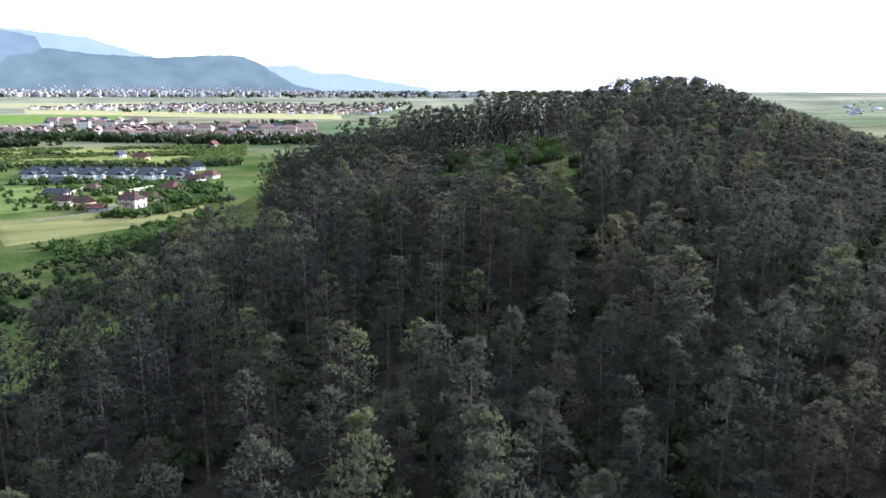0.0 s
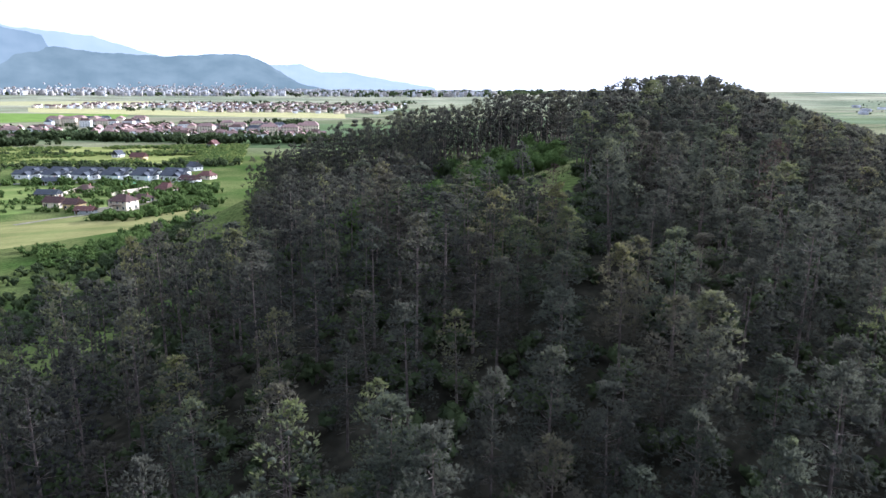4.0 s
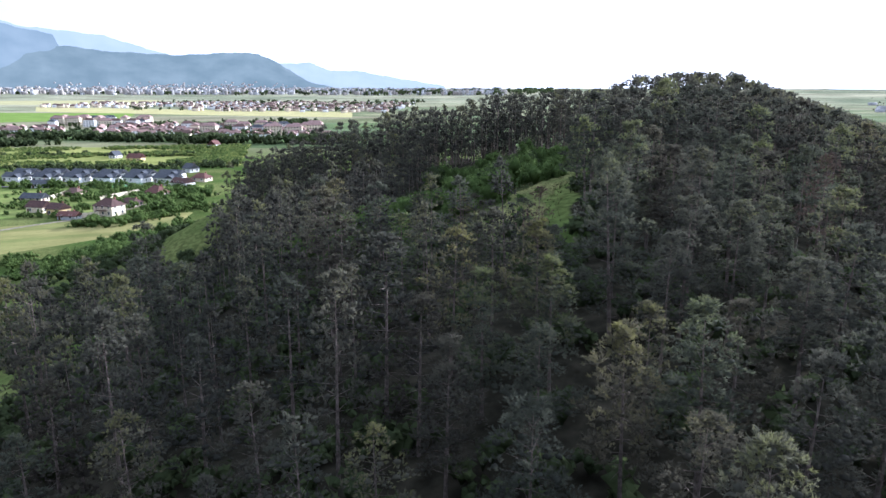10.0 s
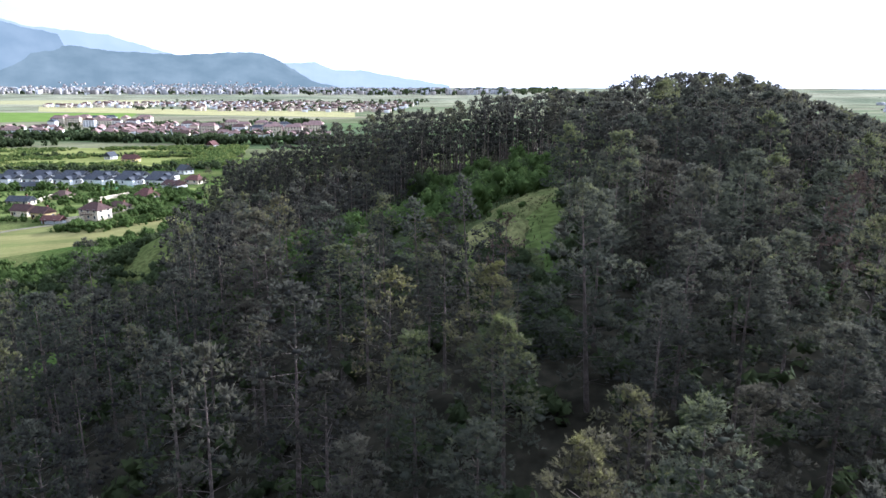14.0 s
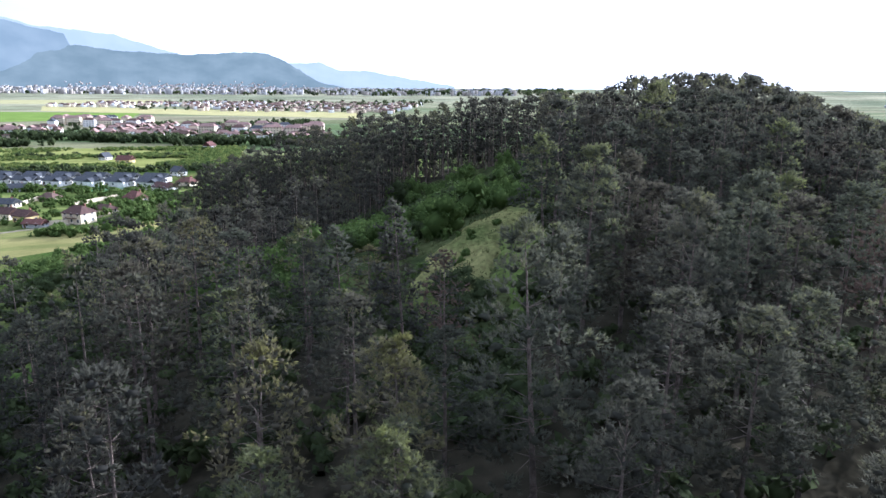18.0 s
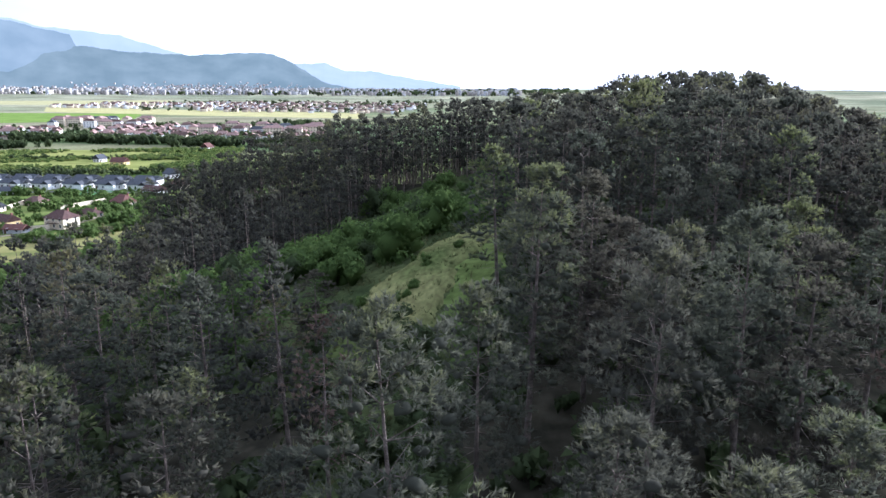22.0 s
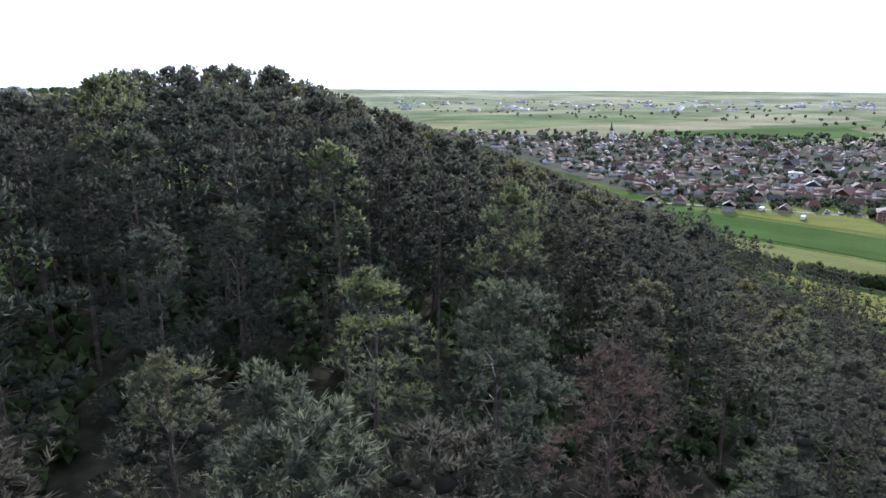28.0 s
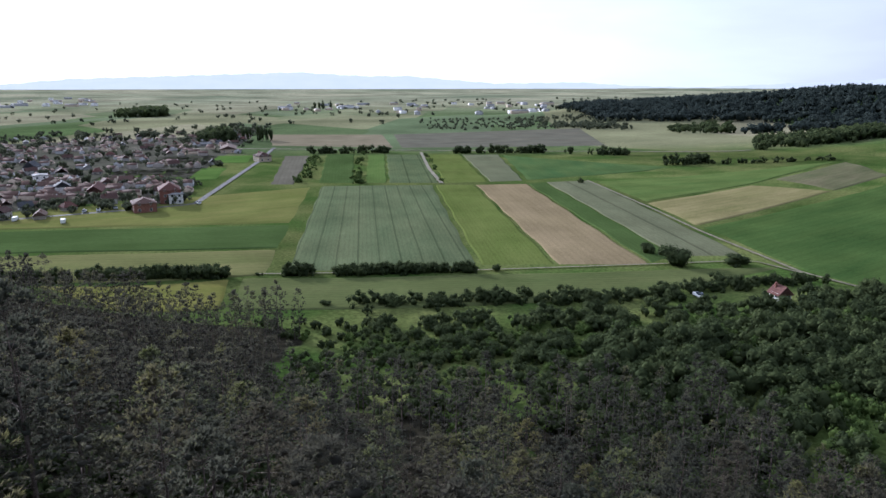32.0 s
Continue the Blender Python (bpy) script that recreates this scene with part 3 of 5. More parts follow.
def pine_proto(k, detail):
    r = random.Random(k)
    H, W = 15.0, r.uniform(2.6, 3.3)
    dead = k == 3
    crown_m, trunk_m = pine_meshes(100 + k + 50 * (2 - detail), H, W * (0.85 if dead else 1), r.uniform(0.58, 0.78), detail, 0.35 if dead else 0.12)
    e = tagged(new("pine"), "tall black pine with a dark green crown on a bare trunk", "tree", "pines of the wood")
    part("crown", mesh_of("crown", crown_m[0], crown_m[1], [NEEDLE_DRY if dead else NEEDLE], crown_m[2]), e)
    part("trunk", mesh_of("trunk", trunk_m[0], trunk_m[1], [BARK], smooth_shade=True), e)
    if dead:
        tagged(e, "half-dead pine with reddish brown needles on a bare trunk")
    return e


PROTOS = [[pine_proto(k, d) for k in range(8)] for d in (2, 1)]
used = set()
for k, (x, y, top) in enumerate(spots[:300]):
    r = random.Random(1000 + k)
    g = height(x, y)
    H = (top - g) / 15.0 if top else stature(x, y, r)
    wide = r.uniform(0.85, 1.15) * (0.55 + 0.45 * H)
    m = pose(x, y, g, r.uniform(-2, 2), r.uniform(-2, 2), r.uniform(0, 360)) @ Matrix.Diagonal((wide, wide, H, 1))
    q = r.randrange(8)
    q = 7 if q == 3 else q
    if (round(x), round(y)) in DEAD:
        q = 3
    p = PROTOS[0 if from_path(x, y) < 20 else 1][q]
    if p.name in used:
        p = copy_thing(p, m)
    used.add(p.name)
    p.matrix_basis = m

FAR = [pine_meshes(200 + k, 15.0, 2.7, 0.68, 0) for k in range(6)]
MID = [pine_meshes(220 + k, 15.0, 2.4 + 0.1 * k, 0.57 + 0.03 * k, 1) for k in range(6)]


def join_copies(shapes, places):
    """One mesh out of many turned and scaled copies of a few shapes. places: shape, x, y, z, turn, scale, tone."""
    VV, FF, TT, n = [], [], [], 0
    for k, x, y, z, a, s, tn in places:
        V, F, tone = shapes[k]
        c, q = math.cos(a) * s, math.sin(a) * s
        W = np.empty_like(V)
        W[:, 0] = V[:, 0] * c - V[:, 1] * q + x
        W[:, 1] = V[:, 0] * q + V[:, 1] * c + y
        W[:, 2] = V[:, 2] * s + z
        VV.append(W)
        FF.append(F + n)
        n += len(V)
        TT.append(np.clip(tone * 0.7 + tn, 0, 1))
    return np.concatenate(VV), np.concatenate(FF), np.concatenate(TT)


for name, label, kinds, some in (
        ("pine_wood", "dense black pine wood beside the glade", MID, [q for q in spots[300:] if near(q[0], q[1]) < 46]),
        ("pine_wood", "dense black pine wood over the far hillside", FAR, [q for q in spots[300:] if near(q[0], q[1]) >= 46])):
    rest = [(int(rng.integers(6)), x, y, height(x, y), rng.uniform(0, 6.28), stature(x, y, rng), rng.uniform(-0.1, 0.3)) for x, y, top in some]
    wood = tagged(new(name), label, "wood", kind="stuff")
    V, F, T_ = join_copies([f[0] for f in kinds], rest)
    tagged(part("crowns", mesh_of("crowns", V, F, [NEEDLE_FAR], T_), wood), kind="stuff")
    V, F, T_ = join_copies([(f[1][0], f[1][1], np.zeros(len(f[1][0]))) for f in kinds], rest)
    tagged(part("trunks", mesh_of("trunks", V, F, [BARK], smooth_shade=True), wood), kind="stuff")
    print("pines", name, len(rest))
print("pines", len(spots))


# ---------------------------------------------------------------- bushes and broad-leaved trees
def leaf_clump(seed, n, size, blobs=6, tall=1.0):
    """A crown one metre wide and about as high: leaves on a cluster of rounded masses, open between them."""
    r = np.random.default_rng(seed)
    mid = r.normal(0, 0.2, (blobs, 3)) * np.array([1, 1, 0.7]) + np.array([0, 0, 0.42])
    rad = r.uniform(0.17, 0.3, blobs)
    which = r.integers(0, blobs, n)
    d = r.normal(size=(n, 3))
    d[:, 2] = np.where(d[:, 2] < -0.5, -d[:, 2], d[:, 2])
    d /= np.linalg.norm(d, axis=1, keepdims=True)
    c = mid[which] + d * (rad[which] * r.uniform(0.75, 1.1, n))[:, None]
    c[:, 2] = np.abs(c[:, 2])
    a = np.cross(d + r.normal(0, 0.5, (n, 3)), r.normal(size=(n, 3)))
    a /= np.linalg.norm(a, axis=1, keepdims=True)
    b = np.cross(d, a)
    s = size * r.uniform(0.6, 1.3, (n, 1))
    V = np.stack([c - a * s - b * s * 0.5, c + a * s - b * s * 0.5, c + b * s], 1).reshape(-1, 3)
    V[:, 2] *= tall
    O = d * 0.8 + (c - np.array([0, 0, 0.35])) * 0.9
    O /= np.linalg.norm(O, axis=1, keepdims=True)
    T = V.reshape(-1, 3, 3)
    away = (np.cross(T[:, 1] - T[:, 0], T[:, 2] - T[:, 0]) * O).sum(1) < 0
    T[away] = T[away][:, (1, 0, 2)]
    V = T.reshape(-1, 3)
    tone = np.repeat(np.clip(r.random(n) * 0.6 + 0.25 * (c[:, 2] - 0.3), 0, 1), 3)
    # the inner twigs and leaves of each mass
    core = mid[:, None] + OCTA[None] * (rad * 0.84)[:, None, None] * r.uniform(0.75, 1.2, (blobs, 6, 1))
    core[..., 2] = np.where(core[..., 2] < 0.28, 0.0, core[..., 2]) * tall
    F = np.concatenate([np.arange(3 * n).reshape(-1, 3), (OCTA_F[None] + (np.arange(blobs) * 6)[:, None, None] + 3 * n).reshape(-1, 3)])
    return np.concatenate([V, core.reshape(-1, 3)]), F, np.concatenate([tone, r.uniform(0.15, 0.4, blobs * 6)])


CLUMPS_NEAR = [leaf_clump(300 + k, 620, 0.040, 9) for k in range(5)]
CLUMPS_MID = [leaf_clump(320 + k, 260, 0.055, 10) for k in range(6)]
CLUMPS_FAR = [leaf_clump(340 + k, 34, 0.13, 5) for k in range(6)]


HUT = (226.1, -19.7)


def thicket(name, label, category, places, shapes, material):
    """Many bushes as one object, none on the hut. places: x, y, width."""
    places = [q for q in places if math.hypot(q[0] - HUT[0], q[1] - HUT[1]) > 9]
    xy = np.array([p[:2] for p in places])
    z = land(xy[:, 0], xy[:, 1])
    r = np.random.default_rng(len(places))
    rows = [(int(r.integers(len(shapes))), p[0], p[1], zz - 0.05 * p[2], r.uniform(0, 6.28), p[2], r.uniform(-0.05, 0.4)) for p, zz in zip(places, z)]
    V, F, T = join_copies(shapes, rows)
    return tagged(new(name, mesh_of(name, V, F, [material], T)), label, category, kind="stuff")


def scatter(seed, n, quad):
    """n places inside a four-sided patch."""
    r = np.random.default_rng(seed)
    q = np.array(quad, float)
    a, b = r.random((n, 1)), r.random((n, 1))
    return (q[0] * (1 - a) + q[1] * a) * (1 - b) + (q[3] * (1 - a) + q[2] * a) * b


def along(seed, n, points, spread):
    r = np.random.default_rng(seed)
    p = np.array(points, float)
    d = np.r_[0, np.cumsum(np.linalg.norm(np.diff(p, axis=0), axis=1))]
    s = np.sort(r.uniform(0, d[-1], n))
    return np.stack([np.interp(s, d, p[:, 0]), np.interp(s, d, p[:, 1])], 1) + r.normal(0, spread, (n, 2))


# unseen shrubs, added to cover bright ground and keep the pine gaps dark
ru = np.random.default_rng(31)
low = ru.uniform((-60, 14), (110, 150), (9000, 2))
low = low[in_forest(low[:, 0], low[:, 1], land(low[:, 0], low[:, 1]))][:2200]
LEAF_DARK = leafy("hedge_leaves", (0.034, 0.048, 0.023), (0.10, 0.125, 0.05), per_object=False)
thicket("undergrowth", "added low dark shrubs and seedlings that darken the gaps under the pines", "undergrowth", [(x, y, ru.uniform(1.4, 3.2)) for x, y in low], CLUMPS_FAR, LEAF_DARK)


# ---------------------------------------------------------------- fields
def crop(name, lo, hi, angle, rows=0.0, tracks=0.0):
    """A crop: two tones, faint rows along the drill, darker wheel tracks."""
    m, n, l, b = mat(name, lo, 1.0, 0.0)
    geo = n.new("ShaderNodeNewGeometry")
    mp = n.new("ShaderNodeVectorRotate")
    mp.rotation_type = "Z_AXIS"
    mp.inputs["Angle"].default_value = -angle
    l.new(geo.outputs["Position"], mp.inputs["Vector"])
    long = n.new("ShaderNodeMapping")
    long.inputs["Scale"].default_value = (0.22, 1, 1)
    l.new(mp.outputs[0], long.inputs["Vector"])
    t = n.new("ShaderNodeTexNoise")
    t.inputs["Scale"].default_value, t.inputs["Detail"].default_value = 0.07, 8
    t.inputs["Roughness"].default_value = 0.65
    l.new(long.outputs[0], t.inputs["Vector"])
    r = n.new("ShaderNodeValToRGB")
    r.color_ramp.elements[0].position, r.color_ramp.elements[1].position = 0.32, 0.68
    r.color_ramp.elements[0].color, r.color_ramp.elements[1].color = (*lo, 1), (*hi, 1)
    l.new(t.outputs["Fac"], r.inputs[0])
    col = r.outputs[0]
    for scale, low, high in ((2.2, 0.86, 1.14), (0.035, 0.86, 1.14)):
        grain = n.new("ShaderNodeTexNoise")
        grain.inputs["Scale"].default_value, grain.inputs["Detail"].default_value = scale, 5
        l.new(long.outputs[0] if scale > 0.1 else geo.outputs["Position"], grain.inputs["Vector"])
        amount = n.new("ShaderNodeMapRange")
        amount.inputs["From Min"].default_value, amount.inputs["From Max"].default_value = 0.3, 0.7
        amount.inputs["To Min"].default_value, amount.inputs["To Max"].default_value = low, high
        l.new(grain.outputs["Fac"], amount.inputs["Value"])
        mottled = n.new("ShaderNodeVectorMath")
        mottled.operation = "SCALE"
        l.new(col, mottled.inputs[0])
        l.new(amount.outputs[0], mottled.inputs["Scale"])
        col = mottled.outputs[0]
    axis = n.new("ShaderNodeSeparateXYZ")
    l.new(mp.outputs[0], axis.inputs[0])
    for width, depth in ((rows, 0.10), (tracks, 0.32)):
        if not width:
            continue
        wob = n.new("ShaderNodeMath")
        wob.operation = "MULTIPLY_ADD"
        wob.inputs[1].default_value = 1.0 / width
        l.new(axis.outputs[1], wob.inputs[0])
        sway = n.new("ShaderNodeMath")
        sway.operation = "MULTIPLY"
        sway.inputs[1].default_value = 0.5 if width < 6 else 0.12
        l.new(t.outputs["Fac"], sway.inputs[0])
        l.new(sway.outputs[0], wob.inputs[2])
        fr = n.new("ShaderNodeMath")
        fr.operation = "FRACT"
        l.new(wob.outputs[0], fr.inputs[0])
        s = n.new("ShaderNodeMapRange")
        s.inputs["From Min"].default_value, s.inputs["From Max"].default_value = (0.0, 0.5) if width < 6 else (0.05, 0.12)
        s.inputs["To Min"].default_value, s.inputs["To Max"].default_value = 1 - depth, 1.0
        l.new(fr.outputs[0], s.inputs["Value"])
        mx = n.new("ShaderNodeVectorMath")
        mx.operation = "SCALE"
        l.new(col, mx.inputs[0])
        l.new(s.outputs[0], mx.inputs["Scale"])
        col = mx.outputs[0]
    l.new(col, b.inputs["Base Color"])
    return m


def field(label, lo, hi, quad, rows=0.0, tracks=0.0, lift=0.3, name="field", category="field"):
    """A patch of crop or meadow that lies on the land; rows run from the first corner to the last."""
    q = np.array(quad, float)
    n = 34
    a, b = np.meshgrid(np.linspace(0, 1, n), np.linspace(0, 1, n), indexing="ij")
    a, b = a[..., None], b[..., None]
    P = (q[0] * (1 - a) + q[1] * a) * (1 - b) + (q[3] * (1 - a) + q[2] * a) * b
    wav = 0.5 * np.sin(P[..., 0] * 0.13 + P[..., 1] * 0.09)
    P = P + wav[..., None] * 0.8
    up = np.full((n, n), lift)
    up[0, :] = up[-1, :] = up[:, 0] = up[:, -1] = -0.4
    V = np.concatenate([P, (land(P[..., 0], P[..., 1]) + up)[..., None]], -1).reshape(-1, 3)
    i = (np.arange(n - 1)[:, None] * n + np.arange(n - 1)[None]).ravel()
    F = np.stack([i, i + n, i + n + 1, i + 1], 1)
    if np.cross(q[1] - q[0], q[3] - q[0]) < 0:
        F = F[:, ::-1]
    d = q[3] - q[0]
    me = mesh_of(name, V, F, [crop(name, lo, hi, math.atan2(d[1], d[0]), rows, tracks)], smooth_shade=True)
    return tagged(new(name, me), label, category, kind="structure")


WHEAT = "grey-green wheat field with wheel tracks"
GREEN, LIME, TAN, GREY, OLIVE = ((0.050, 0.080, 0.024), (0.070, 0.105, 0.034)), ((0.092, 0.12, 0.03), (0.124, 0.148, 0.042)), ((0.195, 0.155, 0.085), (0.255, 0.20, 0.115)), ((0.115, 0.124, 0.072), (0.15, 0.155, 0.09)), ((0.106, 0.119, 0.042), (0.158, 0.152, 0.063))
field(WHEAT, (0.090, 0.116, 0.058), (0.128, 0.148, 0.076), ((472.5, 136.7), (472.5, 67.0), (267.5, 61.8), (261.8, 126.8)), 1.7, 7.5)
field("yellow-green crop strip", *LIME, ((472.4, 66.3), (470.2, 42.1), (266.3, 35.1), (267.5, 61.2)), 1.7)
field("bare tan ploughed field", *TAN, ((470.1, 41.4), (472.0, 9.1), (264.7, 3.1), (266.4, 34.5)), 3)
field("dark green crop strip", *GREEN, ((472.1, 8.4), (478.6, -3.0), (277.1, -9.6), (266.0, 2.2)), 2)
field("pale grey-green cereal field", *GREY, ((478.5, -3.7), (482.8, -33.4), (272.4, -35.0), (275.6, -9.8)), 2, 16)
field("long grey-green cereal strip below the hedges", (0.079, 0.099, 0.035), (0.112, 0.125, 0.049), ((257.1, 141.0), (221.3, 136.6), (229.1, 20.6), (260.8, -42.9)), 2.4)
field("yellow-green mown strip", (0.125, 0.132, 0.035), (0.172, 0.158, 0.049), ((229.4, 189.9), (207.3, 158.5), (221.2, 136.9), (255.7, 141.0)), 3)
field("olive meadow strip beside the hedge", *OLIVE, ((290.0, 267.8), (231.1, 220.7), (261.6, 130.7), (298.9, 132.6)), 4)
field("dark green crop band", *GREEN, ((338.1, 300.5), (295.4, 271.5), (300.8, 132.3), (347.2, 134.0)), 3)
field("yellow-green meadow by the houses", (0.112, 0.132, 0.035), (0.172, 0.165, 0.056), ((382.4, 284.2), (344.2, 272.6), (349.7, 135.1), (467.7, 139.3)), 0)
field("bright green crop strip", *GREEN, ((673.2, 152.3), (676.8, 127.3), (478.7, 116.7), (480.4, 138.6)), 2)
field("lime green crop strip", (0.08, 0.128, 0.034), (0.105, 0.152, 0.044), ((670.4, 114.9), (669.5, 100.3), (477.2, 95.8), (478.1, 109.2)), 2)
field(WHEAT, (0.080, 0.108, 0.052), (0.110, 0.132, 0.062), ((669.3, 99.2), (667.2, 68.5), (474.6, 63.0), (477.2, 94.7)), 2, 14)
field("green crop strip by the track", *LIME, ((666.7, 61.9), (664.2, 33.2), (477.1, 31.7), (474.4, 59.8)), 2)
field("grey stubble strip", *GREY, ((664.2, 32.2), (661.5, -1.0), (480.1, 8.4), (477.0, 30.6)), 2)
field("green crop field", (0.053, 0.099, 0.035), (0.086, 0.125, 0.042), ((656.2, -1.7), (537.7, -111.0), (521.3, -88.3), (482.6, 6.5)), 3)
field("bare grey fallow strip", (0.112, 0.106, 0.077), (0.152, 0.139, 0.105), ((660.4, 186.8), (663.7, 165.2), (473.8, 153.1), (474.8, 167.7)), 3)
field("sunlit green field", (0.072, 0.115, 0.032), (0.115, 0.152, 0.045), ((471.8, -34.0), (392.2, -38.6), (438.1, -119.5), (515.4, -224.3)), 3)
field("yellow dry grass field", (0.145, 0.139, 0.056), (0.238, 0.205, 0.098), ((388.7, -38.0), (327.5, -38.6), (401.0, -147.7), (433.4, -117.7)), 5)
field("grey weedy plot", (0.079, 0.092, 0.042), (0.145, 0.132, 0.077), ((450.5, -140.0), (401.0, -147.7), (433.2, -202.4), (509.8, -224.8)), 5)
field("green crop on the slope", (0.042, 0.078, 0.022), (0.068, 0.106, 0.03), ((325.0, -38.5), (256.3, -44.2), (208.0, -59.3), (428.6, -212.8)), 4)
field("brown and green garden plots of the village", (0.055, 0.06, 0.042), (0.12, 0.11, 0.085), ((582.8, 889.3), (347.1, 313.8), (429.2, 214.3), (961.1, 257.9)), 0)
field("green pasture in the village", (0.066, 0.125, 0.028), (0.092, 0.152, 0.035), ((657.8, 289.7), (604.2, 284.9), (606.9, 207.5), (667.4, 213.9)), 0)
field("green pasture in the village", (0.066, 0.119, 0.028), (0.092, 0.145, 0.035), ((560.0, 294.8), (499.0, 288.9), (504.0, 206.7), (572.1, 215.1)), 0)
field("wide tan stubble field", (0.172, 0.152, 0.098), (0.218, 0.185, 0.126), ((939.6, 254.0), (768.1, 217.5), (732.3, 90.7), (928.3, 105.0)), 0)
field("grey fallow field", (0.112, 0.112, 0.084), (0.145, 0.132, 0.098), ((927.9, 98.0), (732.3, 87.9), (734.6, -124.8), (1040.4, -176.5)), 0)
field("dry yellow-green meadow on the lower slope", (0.12, 0.14, 0.045), (0.25, 0.225, 0.09), ((-194.7, 321.2), (-156.6, 266.1), (-99.7, 327.9), (-103.9, 365.1)), 0)
field("flat green sports ground", (0.099, 0.237, 0.105), (0.129, 0.277, 0.126), ((-205.2, 471.1), (-193.3, 449.3), (-159.5, 442.1), (-169.8, 465.8)), 0)
field("green meadow band beyond the town", (0.129, 0.198, 0.042), (0.178, 0.247, 0.063), ((-1018.2, 1619.7), (-739.8, 1187.6), (-524.0, 1298.9), (-621.1, 1588.7)), 0)
field("pale yellow stubble band", (0.336, 0.317, 0.137), (0.416, 0.377, 0.189), ((-1052.4, 1951.4), (-891.5, 1659.2), (-122.4, 1385.2), (-149.3, 1658.2)), 0)
field("pale yellow stubble band", (0.317, 0.307, 0.147), (0.396, 0.366, 0.200), ((-1484.5, 2344.6), (-1314.6, 2080.4), (-796.1, 2062.0), (-915.2, 2563.8)), 0)
field("yellow-green grass under the orchard", (0.14, 0.17, 0.045), (0.27, 0.27, 0.09), ((-477.1, 729.5), (-348.3, 543.3), (-132.4, 569.6), (-165.8, 739.2)), 0)
field("green gardens and grass round the houses", (0.10, 0.15, 0.035), (0.19, 0.21, 0.07), ((-279.4, 443.7), (-205.4, 336.7), (-137.5, 368.6), (-120.7, 460.3)), 0, lift=0.15)


def lane(label, points, width, material, lift=0.36, name="road"):
    """A strip of track or road along a line of places."""
    p = np.array(points, float)
    d = np.r_[0, np.cumsum(np.linalg.norm(np.diff(p, axis=0), axis=1))]
    s = np.linspace(0, d[-1], max(8, int(d[-1] / 8)))
    c = np.stack([np.interp(s, d, p[:, 0]), np.interp(s, d, p[:, 1])], 1)
    g = np.gradient(c, axis=0)
    nrm = np.stack([-g[:, 1], g[:, 0]], 1) / np.linalg.norm(g, axis=1, keepdims=True)
    L, R = c + nrm * width / 2, c - nrm * width / 2
    V = np.concatenate([np.c_[L, land(L[:, 0], L[:, 1]) + lift], np.c_[R, land(R[:, 0], R[:, 1]) + lift]])
    i = np.arange(len(s) - 1)
    F = np.stack([i, i + len(s), i + len(s) + 1, i + 1], 1)
    tagged(new(name, mesh_of(name, V, F, [material])), label, "road", kind="structure")


DIRT = varied("dirt_track", (0.13, 0.12, 0.075), (0.22, 0.195, 0.13), 0.3, fine=2)
ASPHALT = varied("asphalt", (0.07, 0.07, 0.068), (0.12, 0.116, 0.11), 0.4, fine=3)
lane("pale dirt track between the fields", ((683.3, 67.4), (550.3, 65.8), (474.5, 61.6)), 2.6, DIRT)
lane("dirt track along the fields", ((262.4, 135.0), (263.8, 60.3), (269.3, -33.4), (251.7, -41.5)), 1.0, DIRT)
lane("dirt track past the slope", ((477.5, -31.9), (375.4, -35.6), (318.3, -36.6), (252.4, -41.9), (223.1, -54.8)), 1.4, DIRT)
lane("grey village road along the houses", ((333.9, 319.6), (369.2, 262.0), (390.3, 218.7), (405.3, 194.0), (619.3, 201.0), (741.2, 210.1)), 3.4, ASPHALT)
lane("farm road across the plain", ((756.2, 413.6), (728.6, 210.7), (671.4, -116.1), (620.4, -212.4)), 4, DIRT)
lane("dirt lane past the houses on the slope", ((-174.0, 317.6), (-161.3, 336.0), (-145.5, 348.8), (-138.7, 377.8), (-126.3, 426.7)), 3.2, DIRT)
lane("asphalt street before the terraced houses", ((-257.4, 450.1), (-203.1, 461.3), (-147.3, 458.2)), 4, ASPHALT)


# ---------------------------------------------------------------- hedges, scrub and trees of the plain
def open_pasture(x, y):
    """The green plots inside the village edge, with nothing built or planted on them."""
    return 499 < x < 570 and 205 < y < 290 or 604 < x < 664 and 205 < y < 287


def sized(seed, xy, lo, hi):
    r = np.random.default_rng(seed)
    return [(x, y, r.uniform(lo, hi)) for x, y in xy if not open_pasture(x, y)]


# leaf colour greyed and lightened in place of haze over village and plain
LEAF_DULL = leafy("hazed_leaves", (0.055, 0.065, 0.045), (0.14, 0.155, 0.09), per_object=False)
LEAF_LIGHT = leafy("orchard_leaves", (0.10, 0.14, 0.04), (0.25, 0.28, 0.08), per_object=False)
thicket("scrub", "green scrub and thorn bushes at the foot of the hill", "scrub", sized(1, scatter(1, 180, ((207.6, 129.2), (220.6, 12.4), (166.6, 22.6), (183.2, 96.3))), 2.2, 5.5) + sized(2, scatter(2, 150, ((234.1, 15.5), (225.5, -60.0), (157.3, -8.2), (169.7, 32.9))), 3, 7), CLUMPS_MID, LEAF_DARK)
thicket("scrub", "light green young bushes among the scrub", "scrub", sized(3, scatter(3, 230, ((202.1, 120.0), (209.4, -39.6), (173.7, -14.2), (187.3, 96.5))), 1.8, 4), CLUMPS_MID, LEAF)
thicket("hedge", "dark green field hedge", "hedge", sized(4, along(4, 110, ((261.1, 111.3), (263.2, 82.9), (263.2, 64.2)), 0.9), 2.2, 4.4) + sized(5, along(5, 14, ((261.7, 125.9), (262.2, 118.7)), 0.6), 3, 5), CLUMPS_MID, LEAF_DARK)
